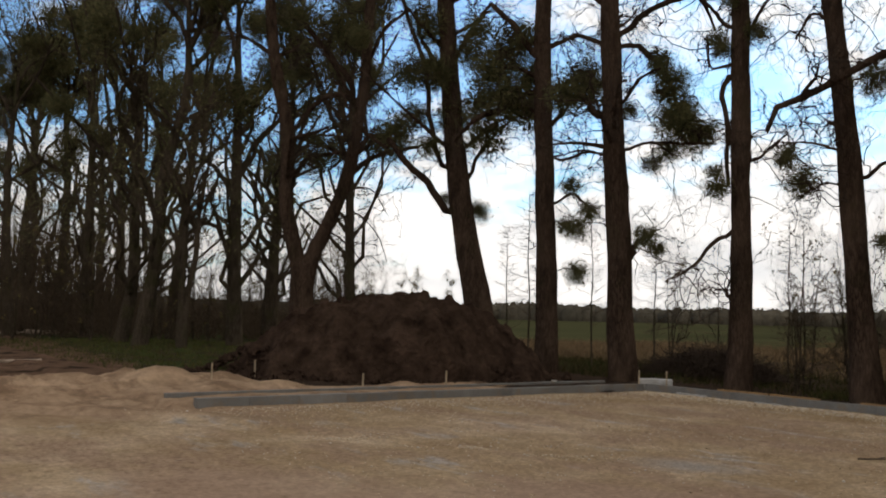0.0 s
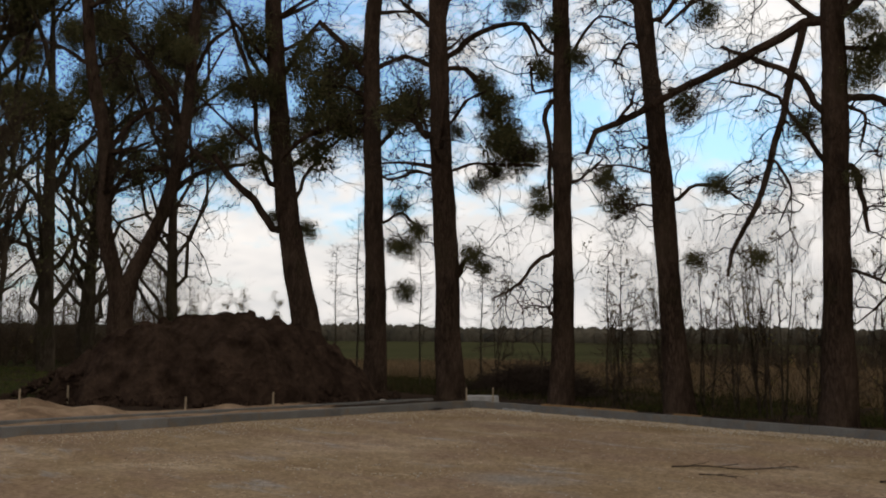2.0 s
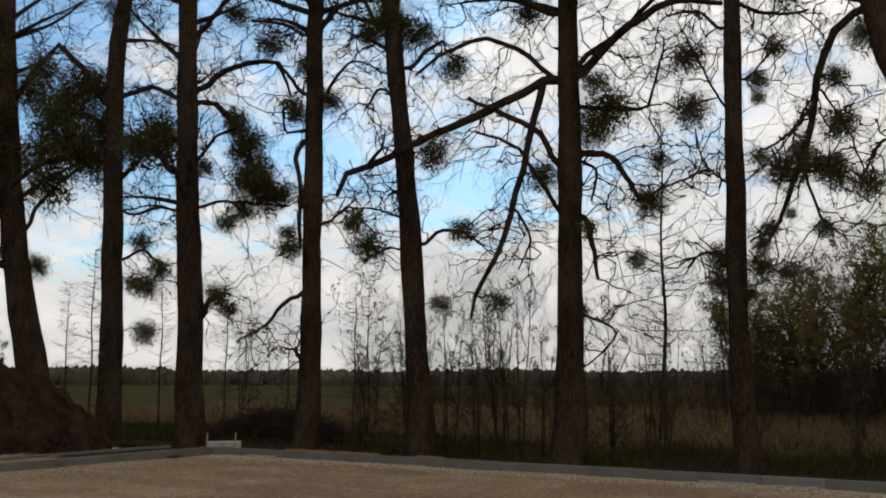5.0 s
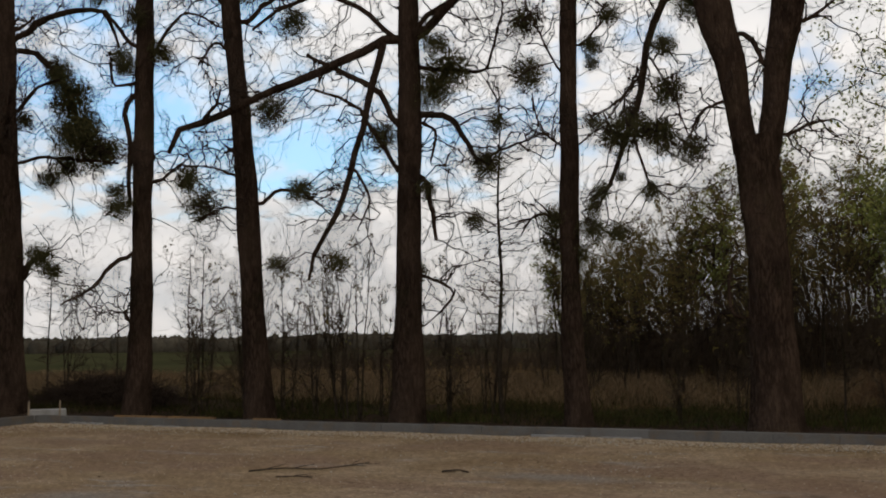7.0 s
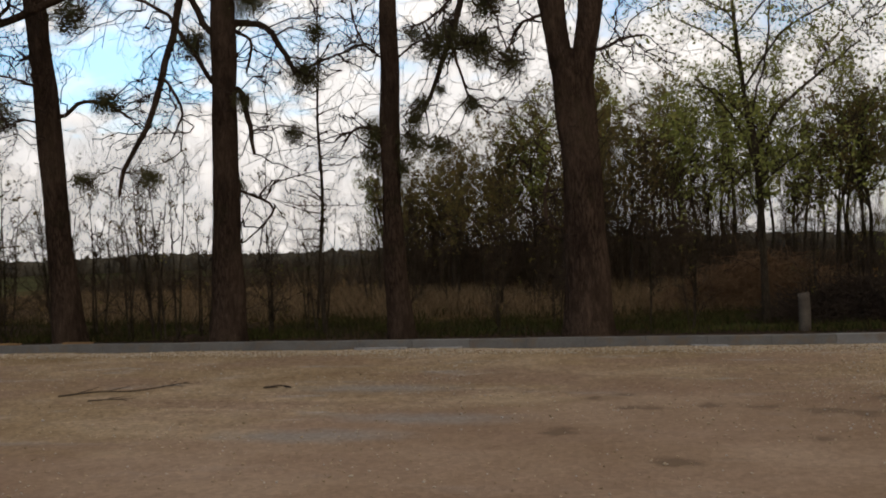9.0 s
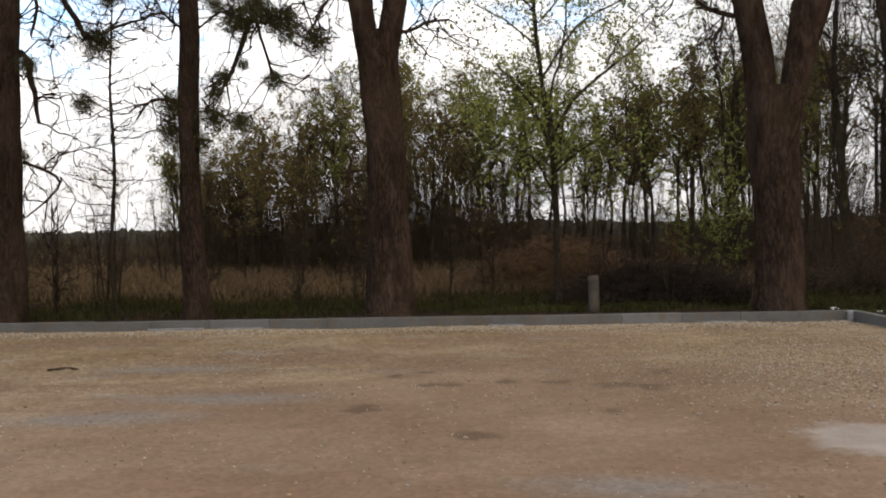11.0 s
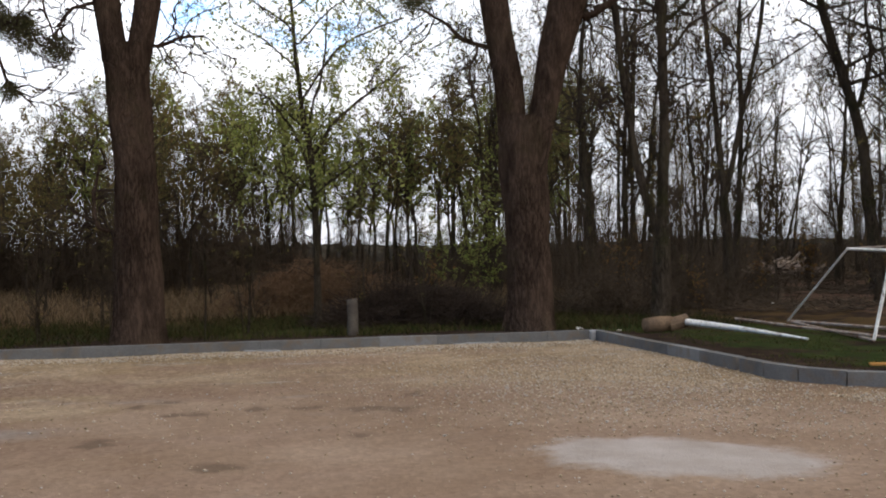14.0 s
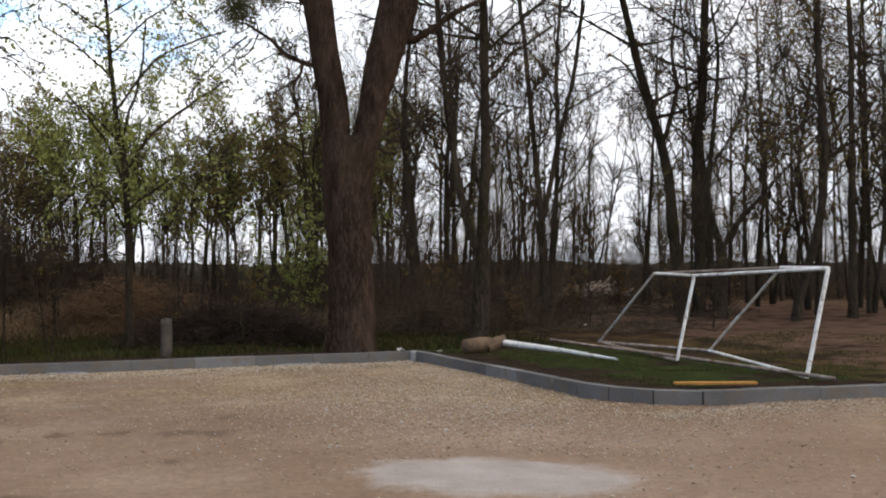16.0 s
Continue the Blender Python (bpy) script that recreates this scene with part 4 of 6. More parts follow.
avenue_tree("huge twin-stemmed avenue tree with furrowed bark", (-1.27, 18.49), 19, 7, clear=7.8,
    trunks=[[(-0.02, 0.14, 0.469), (-0.03, 0.89, 0.448), (-0.05, 2.09, 0.405), (-0.12, 3.71, 0.394), (-0.18, 4.75, 0.41), (-0.23, 5.33, 0.448)], [(-0.4, 5.08, 0.245), (-0.51, 5.93, 0.245), (-0.62, 6.84, 0.298), (-0.83, 7.67, 0.352), (-0.99, 8.45, 0.352), (-1.25, 9.37, 0.309)], [(-0.03, 5.05, 0.245), (0.15, 5.97, 0.224), (0.24, 6.7, 0.277), (0.41, 7.53, 0.32), (0.52, 8.25, 0.32), (0.64, 9.09, 0.277)]],
    limbs=[[(-1.18, 8.46, 0.085), (-1.73, 8.17, 0.08), (-2.1, 7.34, 0.075), (-2.31, 6.29, 0.064), (-2.7, 5.2, 0.053), (-3.12, 4.32, 0.027)], [(-2.24, 6.71, 0.037), (-2.77, 6.12, 0.027), (-3.19, 5.88, 0.016)], [(-2.43, 5.55, 0.032), (-2.17, 4.68, 0.027), (-1.74, 4.24, 0.016)], [(-2.13, 7.02, 0.027), (-1.75, 6.44, 0.021), (-1.32, 5.25, 0.016)], [(0.36, 5.35, 0.037), (0.7, 5.49, 0.032), (1.13, 5.53, 0.021)], [(-0.77, 6.05, 0.037), (-1.05, 5.97, 0.032), (-1.43, 5.36, 0.021)], [(-0.4, 7.3, 0.053), (-0.12, 6.95, 0.048), (-0.03, 6.62, 0.032)], [(-0.69, 2.1, 0.037), (-0.77, 2.71, 0.032), (-0.65, 3.22, 0.021)], [(0.63, 7.39, 0.043), (0.98, 7.56, 0.032), (1.47, 7.92, 0.021)]],
    balls=[(-1.77, 7.2, 0.213), (-1.75, 6.39, 0.32), (-1.84, 5.45, 0.293), (-2.69, 5.57, 0.32), (-2.47, 5.98, 0.24), (-1.32, 5.19, 0.224), (-2.12, 4.52, 0.187), (-3.19, 5.92, 0.16), (-3.03, 4.52, 0.16), (-1.29, 8.1, 0.32), (-2.71, 4.82, 0.107), (-3.14, 4.21, 0.16), (-2.18, 5.63, 0.213), (-1.88, 5.71, 0.16)], bark=BARK_PALE, flare=0.12)

avenue_tree("huge forked avenue tree with furrowed bark", (6.10, 19.03), 20, 7, clear=7.8,
    trunks=[[(-0.01, 0.11, 0.529), (-0.01, 0.72, 0.483), (-0.02, 1.62, 0.471), (-0.05, 2.51, 0.506), (-0.1, 3.3, 0.517), (-0.05, 3.8, 0.54), (0.01, 4.26, 0.506)], [(-0.32, 3.91, 0.287), (-0.34, 4.76, 0.299), (-0.42, 5.32, 0.299), (-0.54, 5.94, 0.305), (-0.68, 7.01, 0.316), (-0.79, 7.91, 0.287), (-0.87, 8.48, 0.276)], [(0.2, 3.92, 0.287), (0.4, 4.77, 0.31), (0.51, 5.34, 0.322), (0.76, 6.25, 0.391), (0.96, 7.05, 0.402), (1.27, 8.2, 0.322)]],
    limbs=[[(1.19, 6.24, 0.08), (1.67, 6.5, 0.069), (2.47, 6.95, 0.046), (3.16, 7.34, 0.034)], [(-0.83, 5.71, 0.057), (-1.25, 5.87, 0.046), (-1.7, 6.29, 0.034), (-2.14, 6.52, 0.023)], [(-0.97, 5.65, 0.034), (-1.14, 5.31, 0.029), (-1.08, 4.75, 0.017)], [(0.87, 6.59, 0.057), (0.65, 7.27, 0.046), (0.53, 7.95, 0.034)], [(-0.7, 6.78, 0.057), (-1.37, 7.22, 0.046), (-2.03, 7.43, 0.034)]],
    balls=[(-2.19, 6.72, 0.356), (-1.59, 6.99, 0.23)], bark=BARK_PALE, flare=0.12)

avenue_tree("slender dark tree leaning at the edge of the wood", (9.50, 20.30), 51, 5,
    trunks=[[(-0.0, 0.05, 0.241), (0.03, 1.12, 0.208), (0.06, 2.13, 0.175)], [(0.06, 2.0, 0.142), (0.14, 3.9, 0.131), (0.12, 6.19, 0.11), (0.11, 7.73, 0.099)], [(-0.02, 2.0, 0.11), (-0.32, 2.89, 0.099), (-0.6, 4.54, 0.088), (-0.85, 6.59, 0.077), (-0.92, 7.74, 0.066)]],
    limbs=[[(0.14, 5.81, 0.045), (0.68, 6.45, 0.039), (1.69, 7.2, 0.026)], [(-0.6, 4.54, 0.032), (-0.98, 5.18, 0.026), (-1.36, 5.31, 0.019)], [(0.14, 4.41, 0.032), (0.55, 5.17, 0.026), (0.93, 5.3, 0.019)]],
    balls=[], bark=BARK_WOOD, flare=0.2, upper=8, group='trees of the wood')

avenue_tree("slim dark tree at the edge of the wood", (10.77, 27.38), 52, 5, leafy=900, leaf=LEAF_OLIVE,
    trunks=[[(0.03, 0.15, 0.129), (-0.08, 2.15, 0.101), (-0.28, 4.66, 0.079), (-0.21, 8.02, 0.065), (0.01, 9.71, 0.058)]],
    limbs=[[(-0.16, 4.66, 0.034), (-0.58, 6.33, 0.025), (-0.75, 7.68, 0.017)]],
    balls=[], bark=BARK_WOOD, flare=0.2, upper=8, group='trees of the wood')

avenue_tree("slim forked tree at the edge of the wood", (13.77, 24.84), 53, 5, leafy=1100, leaf=LEAF_OLIVE,
    trunks=[[(-0.0, 0.28, 0.18), (-0.09, 1.8, 0.139), (-0.15, 3.24, 0.125)], [(-0.15, 3.16, 0.097), (-0.35, 5.34, 0.083), (-0.58, 7.77, 0.062), (-0.73, 9.4, 0.056)], [(-0.08, 3.16, 0.09), (0.29, 5.01, 0.076), (0.78, 7.25, 0.062), (1.06, 9.35, 0.049)]],
    limbs=[[(-0.27, 5.18, 0.033), (0.14, 6.14, 0.025), (-0.1, 7.27, 0.016)]],
    balls=[], bark=BARK_WOOD, flare=0.2, upper=8, group='trees of the wood')

avenue_tree("curving bare tree in the wood", (18.46, 25.38), 54, 5,
    trunks=[[(0.25, -0.1, 0.242), (0.25, 0.43, 0.23), (0.1, 2.16, 0.184), (-0.14, 4.78, 0.161), (-0.72, 7.08, 0.146), (-1.14, 8.69, 0.123), (-1.44, 10.12, 0.107)]],
    limbs=[[(-0.3, 5.48, 0.072), (0.13, 6.87, 0.063), (0.06, 8.8, 0.045), (0.21, 10.02, 0.036)], [(-0.64, 6.72, 0.045), (-1.32, 7.99, 0.036), (-1.84, 8.37, 0.027)]],
    balls=[], bark=BARK_WOOD, flare=0.2, upper=8, group='trees of the wood')

avenue_tree("tall straight bare tree in the wood", (19.11, 24.89), 55, 5,
    trunks=[[(-0.03, -0.1, 0.209), (-0.03, 0.43, 0.199), (0.0, 2.68, 0.169), (-0.01, 5.45, 0.153), (0.14, 7.35, 0.146), (0.23, 9.96, 0.13)]],
    limbs=[[(0.03, 4.75, 0.054), (0.91, 5.59, 0.045), (1.41, 7.29, 0.027)], [(0.18, 7.87, 0.045), (0.93, 8.87, 0.036), (1.44, 9.87, 0.027)]],
    balls=[], bark=BARK_WOOD, flare=0.2, upper=8, group='trees of the wood')

avenue_tree("forked dark tree in the wood", (18.99, 23.70), 56, 5,
    trunks=[[(-0.02, -0.1, 0.203), (-0.02, 0.44, 0.193), (-0.02, 1.64, 0.163), (-0.03, 2.47, 0.148)], [(-0.05, 2.38, 0.111), (-0.34, 3.64, 0.089), (-0.21, 5.81, 0.067), (-0.06, 7.98, 0.052)], [(0.05, 2.38, 0.089), (0.53, 3.12, 0.082), (1.09, 3.77, 0.059), (1.8, 4.58, 0.037)]],
    limbs=[],
    balls=[], bark=BARK_WOOD, flare=0.2, upper=8, group='trees of the wood')

avenue_tree("leaning dark tree with a shaggy mossy crown", (19.20, 20.87), 57, 5, leafy=5200, leaf=LEAF_OLIVE,
    trunks=[[(-0.03, -0.1, 0.146), (-0.03, 0.54, 0.139), (0.27, 1.77, 0.125), (0.59, 3.13, 0.118), (0.72, 4.48, 0.111), (0.6, 6.61, 0.104), (0.56, 8.89, 0.09)]],
    limbs=[[(0.64, 3.88, 0.049), (1.14, 4.91, 0.041), (1.7, 5.19, 0.033)], [(0.59, 5.85, 0.049), (0.02, 5.42, 0.041), (-0.56, 5.22, 0.024)]],
    balls=[], bark=BARK_WOOD, flare=0.2, upper=8, group='trees of the wood')

avenue_tree("slim upright tree beside the pitch", (20.90, 20.61), 58, 5,
    trunks=[[(-0.01, -0.1, 0.135), (-0.01, 0.46, 0.129), (-0.0, 2.86, 0.108), (0.01, 5.17, 0.093), (0.01, 7.5, 0.079), (-0.04, 9.07, 0.065)]],
    limbs=[[(0.03, 5.33, 0.042), (0.49, 5.69, 0.034), (1.04, 5.27, 0.025)], [(0.02, 7.5, 0.042), (0.65, 7.52, 0.034), (1.34, 7.39, 0.025)]],
    balls=[], bark=BARK_WOOD, flare=0.2, upper=8, group='trees of the wood')

avenue_tree("young slender tree with sparse bright fresh leaves", (2.11, 21.22), 61, 3,
    trunks=[[(-0.0, 0.12, 0.092), (-0.02, 1.97, 0.074), (-0.1, 3.69, 0.067), (-0.29, 4.83, 0.055), (-0.44, 6.43, 0.043), (-0.52, 7.34, 0.037)]],
    limbs=[[(-0.08, 3.78, 0.037), (0.42, 4.4, 0.037), (1.09, 5.04, 0.031), (2.01, 5.71, 0.018)], [(-0.15, 4.38, 0.031), (0.19, 5.66, 0.025), (0.28, 6.71, 0.018)], [(-0.08, 3.29, 0.031), (-0.56, 4.36, 0.025), (-1.2, 5.12, 0.018)], [(-0.19, 4.2, 0.025), (-0.88, 4.91, 0.018), (-1.52, 5.11, 0.012)], [(-0.32, 5.23, 0.025), (-1.0, 6.05, 0.018), (-1.64, 6.4, 0.012)], [(-0.28, 4.89, 0.031), (0.53, 5.97, 0.025), (1.89, 6.6, 0.018)], [(-0.05, 2.66, 0.025), (0.43, 3.24, 0.018), (0.99, 3.6, 0.012)], [(-0.05, 2.54, 0.025), (-0.44, 3.11, 0.018), (-0.87, 3.44, 0.012)], [(-0.4, 6.09, 0.025), (0.19, 6.71, 0.018), (1.08, 7.37, 0.012)], [(-0.42, 6.2, 0.025), (-1.11, 6.84, 0.018), (-1.85, 7.23, 0.012)], [(1.09, 5.04, 0.018), (1.66, 5.99, 0.012), (2.36, 6.63, 0.012)]],
    balls=[], bark=BARK_WOOD, flare=0.1, upper=7, group='trees of the wood', leafy=8500, thin=0.45, leaf=LEAF_PALE)


# ---------- trees of the wood ----------
def wood_tree(seed, height, girth, leafy, label, category="tree", leaf=None, leaf_size=0.07, low=0.25, spread=1.0, stems=1, density=1.0, balls=0, ball_low=0.0):
    """A slim young tree, built at the origin."""
    rng = np.random.default_rng(seed)
    tree = thing(category, (0, 0, 0), label, category, "shrubs" if category == "shrub" else "trees of the wood")
    chunks, carriers = [], []
    for s in range(stems):
        a = rng.uniform(0, 6.28)
        foot = np.array([math.cos(a), math.sin(a), 0]) * (0.12 if stems > 1 else 0)
        lean = rng.normal(size=2) * (0.09 if stems > 1 else 0.04)
        h = height * rng.uniform(0.8, 1.05)
        pts = [foot + [lean[0] * z + rng.normal() * 0.5 * girth, lean[1] * z + rng.normal() * 0.5 * girth, z] for z in np.linspace(-0.15, h, 6)]
        p, r = smooth_path(pts, np.array([1.25, 0.95, 0.8, 0.6, 0.35, 0.1]) * girth / (1 + 0.35 * (stems - 1)), 16)
        chunks.append(tube_arrays((p[None], r[None]), 7))
        start = int(16 * low)
        l1, lr = sprout(rng, p[None, start:], r[None, start:], int(15 * density), height * 0.2 * spread, girth * 0.4, 0.75, 0.45, 6, 0.3)
        chunks.append(tube_arrays((l1, lr), 5))
        carriers += [(l1, lr)]
    v, q = joined(chunks)
    put("trunk", mesh_from("trunk", v, q), BARK_WOOD, tree, smooth=True)
    l1 = np.concatenate([c[0] for c in carriers])
    lr = np.concatenate([c[1] for c in carriers])
    t1, r1 = sprout(rng, l1, lr, 7, height * 0.09 * spread, 0.011, 0.75, 0.25, 4, 0.25, tail=0.15)
    t2, r2 = sprout(rng, t1, r1, 6, height * 0.045, 0.0065, 0.75, 0.15, 3, 0.2, tail=0.2)
    v, q = joined([tube_arrays((t1, r1), 3), tube_arrays((t2, r2), 3)])
    tagged(put("crown", mesh_from("crown", v, q), TWIG_WOOD, tree), kind="stuff")
    if leafy:
        pool = np.concatenate([t2[:, -1], t2[:, 1], t1[:, -1], t1[:, 2]])
        knots = pool[rng.integers(len(pool), size=max(1, leafy // 9))]
        pick = knots[rng.integers(len(knots), size=leafy)] + rng.normal(size=(leafy, 3)) * height * 0.013
        v, q = leaf_arrays(rng, pick, leaf_size, 0.6)
        tagged(put("foliage", mesh_from("foliage", v, q), leaf or LEAF, tree), kind="stuff")
    for _ in range(balls):
        k = int(rng.integers(len(l1)))
        while l1[k, 0, 2] < ball_low * height:
            k = int(rng.integers(len(l1)))
        r = rng.uniform(0.45, 0.95)
        ob = put("mistletoe", BALLS[int(rng.integers(len(BALLS)))], MISTLE, tree, "round dark green mistletoe ball")
        ob.matrix_basis = Matrix.LocRotScale(l1[k, int(rng.integers(2, 6))], Euler((0, 0, rng.uniform(0, 6))), Vector((r, r, r)) * 1.5)
    return tree


def plant(variants, places):
    """Stands copies of the variants at (x, y, scale); the variants themselves take the first places."""
    rng = random.Random(len(places))
    for i, (x, y, s) in enumerate(places):
        m = pose(x, y, land(x, y) - 0.05, 0, 0, rng.uniform(0, 360)) @ Matrix.Scale(s, 4)
        if i < len(variants):
            variants[i].matrix_basis = m
        else:
            ob = variants[i % len(variants)]
            keep = ob.scale.copy()
            ob.scale = (1, 1, 1)
            copy_thing(ob, m)
            ob.scale = keep


def polar(az, dist):
    return dist * math.sin(radians(az)), dist * math.cos(radians(az))


rnd = random.Random(7)
OLIVE = [wood_tree(100 + i, 10.0, 0.1, 1900, "slim young tree in olive-brown opening leaf", leaf=LEAF_OLIVE, leaf_size=0.078, low=0.38, stems=1 + (i == 2), density=1.2) for i in range(3)]
GREEN = [wood_tree(110 + i, 10.0, 0.1, 2300, "slim young tree in fresh yellow-green leaf", leaf=LEAF, leaf_size=0.078, low=0.38, stems=1 + (i == 1), density=1.2) for i in range(3)]
olive_spots, green_spots = [], []
for i in range(50):
    az = -16 + 36 * (i + rnd.random()) / 50
    dist = rnd.uniform(38, 56)
    size = (0.62 + 0.4 * soft_step(az, -16, -4)) * rnd.uniform(0.72, 0.98) * dist / 45
    (olive_spots if rnd.random() > soft_step(az, -8, 6) * 0.75 + 0.1 else green_spots).append((*polar(az, dist), size))
for i in range(16):
    olive_spots.append((*polar(-15.5 + 13 * (i + rnd.random()) / 16, rnd.uniform(34, 44)), rnd.uniform(0.42, 0.6)))
plant(OLIVE, olive_spots)
plant(GREEN, green_spots)
BARE = [wood_tree(200 + i, 15.0, 0.105, 700, "tall bare dark tree of the wood with few leaves", leaf=LEAF_OLIVE, leaf_size=0.062, low=0.2, stems=1 + i % 2, spread=0.8, density=1.15) for i in range(6)]
places = []
for i in range(80):
    az = 14.5 + 37 * (i + rnd.random()) / 80
    dist = rnd.uniform(30, 75)
    if not (29.5 < az < 34.5 and dist < 46):
        places.append((*polar(az, dist), rnd.uniform(0.65, 1.05)))
for i in range(22):
    places.append((*polar(-5 + 22 * (i + rnd.random()) / 22, rnd.uniform(44, 62)), rnd.uniform(0.4, 0.58)))
for i in range(34):
    places.append((*polar(15 + 33 * (i + rnd.random()) / 34, rnd.uniform(50, 74)), rnd.uniform(0.36, 0.52)))
plant(BARE, places)
# trees beyond the sand, away along the avenue
WEST = [wood_tree(300 + i, 19.0, 0.3, 3300, "dark old avenue tree with mistletoe-heavy crown", leaf=MISTLE, leaf_size=0.07, low=0.17, spread=1.3, density=1.6, balls=9, ball_low=0.36) for i in range(4)]
plant(WEST, [(-41.6, 16.5, 1.1), (-45.2, 19.5, 0.95), (-42.7, 13.0, 1.05), (-47.4, 13.5, 1.0), (-57, 14.0, 1.1), (-53, 17.5, 1.0), (-64, 14.0, 1.1), (-62, 19, 1.1), (-76, 15, 1.2), (-72, 20, 1.2), (-88, 16, 1.3), (-39.5, 21.5, 0.9), (-50, 22, 1.0), (-85, 22, 1.2), (-60, 10.5, 1.0), (-70, 9.5, 1.0)])
FORKED = wood_tree(330, 11.0, 0.2, 0, "thin forked bare tree on the grass", stems=2, low=0.3)
plant([FORKED], [(-39.1, 13.2, 1.0)])
# saplings and brush between and behind the avenue trees
def spire_sapling(seed, height):
    """A straight thin pole with tiers of slender side branches, built at the origin."""
    rng = np.random.default_rng(seed)
    tree = thing("sapling", (0, 0, 0), "thin straight bare sapling between the avenue trees", "sapling", "trees of the wood")
    pts = [(rng.normal() * 0.03, rng.normal() * 0.03, z) for z in np.linspace(-0.1, height, 6)]
    p, r = smooth_path(pts, [0.05, 0.043, 0.036, 0.028, 0.018, 0.006], 20)
    v, q = tube_arrays((p[None], r[None]), 8)
    put("trunk", mesh_from("trunk", v, q), BARK_WOOD, tree, smooth=True)
    side, s = [], np.linspace(0, 1, 7)
    for z in np.arange(1.9, height - 0.15, 0.17):
        for _ in range(int(rng.integers(1, 4))):
            a, ln = rng.uniform(0, 6.28), (0.35 + 1.15 * (1 - z / height)) * rng.uniform(0.6, 1.3)
            out, rise = ln * s, ln * rng.uniform(-0.1, 0.45)
            side.append(np.stack([math.cos(a) * out, math.sin(a) * out, z + rise * s + 0.12 * ln * s**2], 1) + np.append(p[np.argmin(abs(p[:, 2] - z)), :2], 0))
    side = np.array(side)
    side[:, 1:] += rng.normal(size=side[:, 1:].shape) * 0.014
    sr = np.repeat(np.linspace(0.013, 0.005, 7)[None], len(side), 0)
    t, tr = sprout(rng, side, sr, 4, 0.34, 0.0055, 0.8, 0.08, 5, 0.2, tail=0.25, curl=0.05)
    v, q = joined([tube_arrays((side, sr), 4), tube_arrays((t, tr), 3)])
    tagged(put("crown", mesh_from("crown", v, q), TWIG_WOOD, tree), kind="stuff")
    return tree


SAPLING = [spire_sapling(400 + i, 7.6) for i in range(3)]
plant(SAPLING, [(-6.79, 19.5, 1.0), (-25.8, 20.6, 0.78), (-26.9, 20.5, 0.64), (-26.2, 21.4, 0.85), (-20.2, 20.8, 0.62), (-17.9, 20.8, 0.5), (-16.9, 22.5, 0.6), (-0.2, 19.6, 0.5), (-15.0, 20.5, 0.6), (-24.0, 21.8, 0.7)])
BRUSH = [wood_tree(500 + i, 4.2, 0.038, 150, "thin many-stemmed leafing shrub", "shrub", leaf=LEAF_OLIVE, leaf_size=0.036, low=0.15, stems=3, spread=1.3, density=0.5) for i in range(4)]
places = [(-11.0, 19.2, 0.9), (-10.2, 19.5, 1.0), (-8.0, 19.8, 0.85), (-13.0, 19.6, 0.9), (-12.6, 20.6, 1.0), (-7.2, 20.4, 0.8), (-14.4, 19.5, 0.7), (-10.6, 19.6, 0.9), (-9.9, 20.4, 0.8), (-11.3, 20.9, 1.0), (-9.0, 20.1, 0.7), (-13.4, 20.2, 0.8), (-13.9, 21.5, 0.9), (-7.6, 21.0, 0.7), (-3.2, 19.5, 0.55), (0.6, 19.6, 0.6), (-2.2, 21.5, 0.6), (4.3, 20.2, 0.6), (3.1, 21.5, 0.7), (-5.7, 22, 0.6), (-14.9, 20.4, 1.0), (-20.6, 21.8, 0.9)]
for i in range(26):
    places.append((*polar(-20 + 60 * (i + rnd.random()) / 26, rnd.uniform(25, 36)), rnd.uniform(0.5, 0.9)))
for i in range(46):
    places.append((*polar(-88 + 28 * (i + rnd.random()) / 46, rnd.uniform(50, 72)), rnd.uniform(1.0, 1.7)))
for i in range(60):
    places.append((*polar(-31 + 88 * (i + rnd.random()) / 60, rnd.uniform(50, 66)), rnd.uniform(0.55, 0.85)))
plant(BRUSH, places)
plant([wood_tree(620 + i, 10, 0.08, 2600, "small pointed far tree in the field", leaf=LEAF_OLIVE, low=0.1, spread=0.6) for i in range(2)], [(*polar(-58.6, 78), 0.53), (*polar(-57.7, 80), 0.57), (*polar(-55.6, 90), 0.62), (*polar(-62.2, 75), 0.5), (*polar(-61.2, 74), 0.47), (*polar(-60.2, 76), 0.44), (*polar(-63.4, 76), 0.46)])
FRESH = wood_tree(610, 3.6, 0.03, 1700, "bright fresh green shrub beside the big trunk", "shrub", leaf=LEAF, leaf_size=0.034, low=0.1, stems=4, spread=1.3, density=0.7)
plant([FRESH], [(*polar(15.6, 27), 1.0), (*polar(14.4, 29), 0.8), (*polar(12.5, 33), 0.9)])
RUSSET = wood_tree(611, 2.4, 0.025, 900, "low brown shrub with russet dead leaves", "shrub", leaf=LEAF_RUSSET, leaf_size=0.04, low=0.05, stems=5, spread=1.6, density=0.8)
plant([RUSSET], [(*polar(23.4, 29), 0.75), (*polar(22.0, 33), 0.6), (*polar(27.2, 26), 0.45), (*polar(30.5, 31), 0.6), (*polar(33.0, 36), 0.8), (*polar(36.5, 34), 0.6), (*polar(12.0, 25), 0.6), (*polar(39.0, 38), 0.8)])


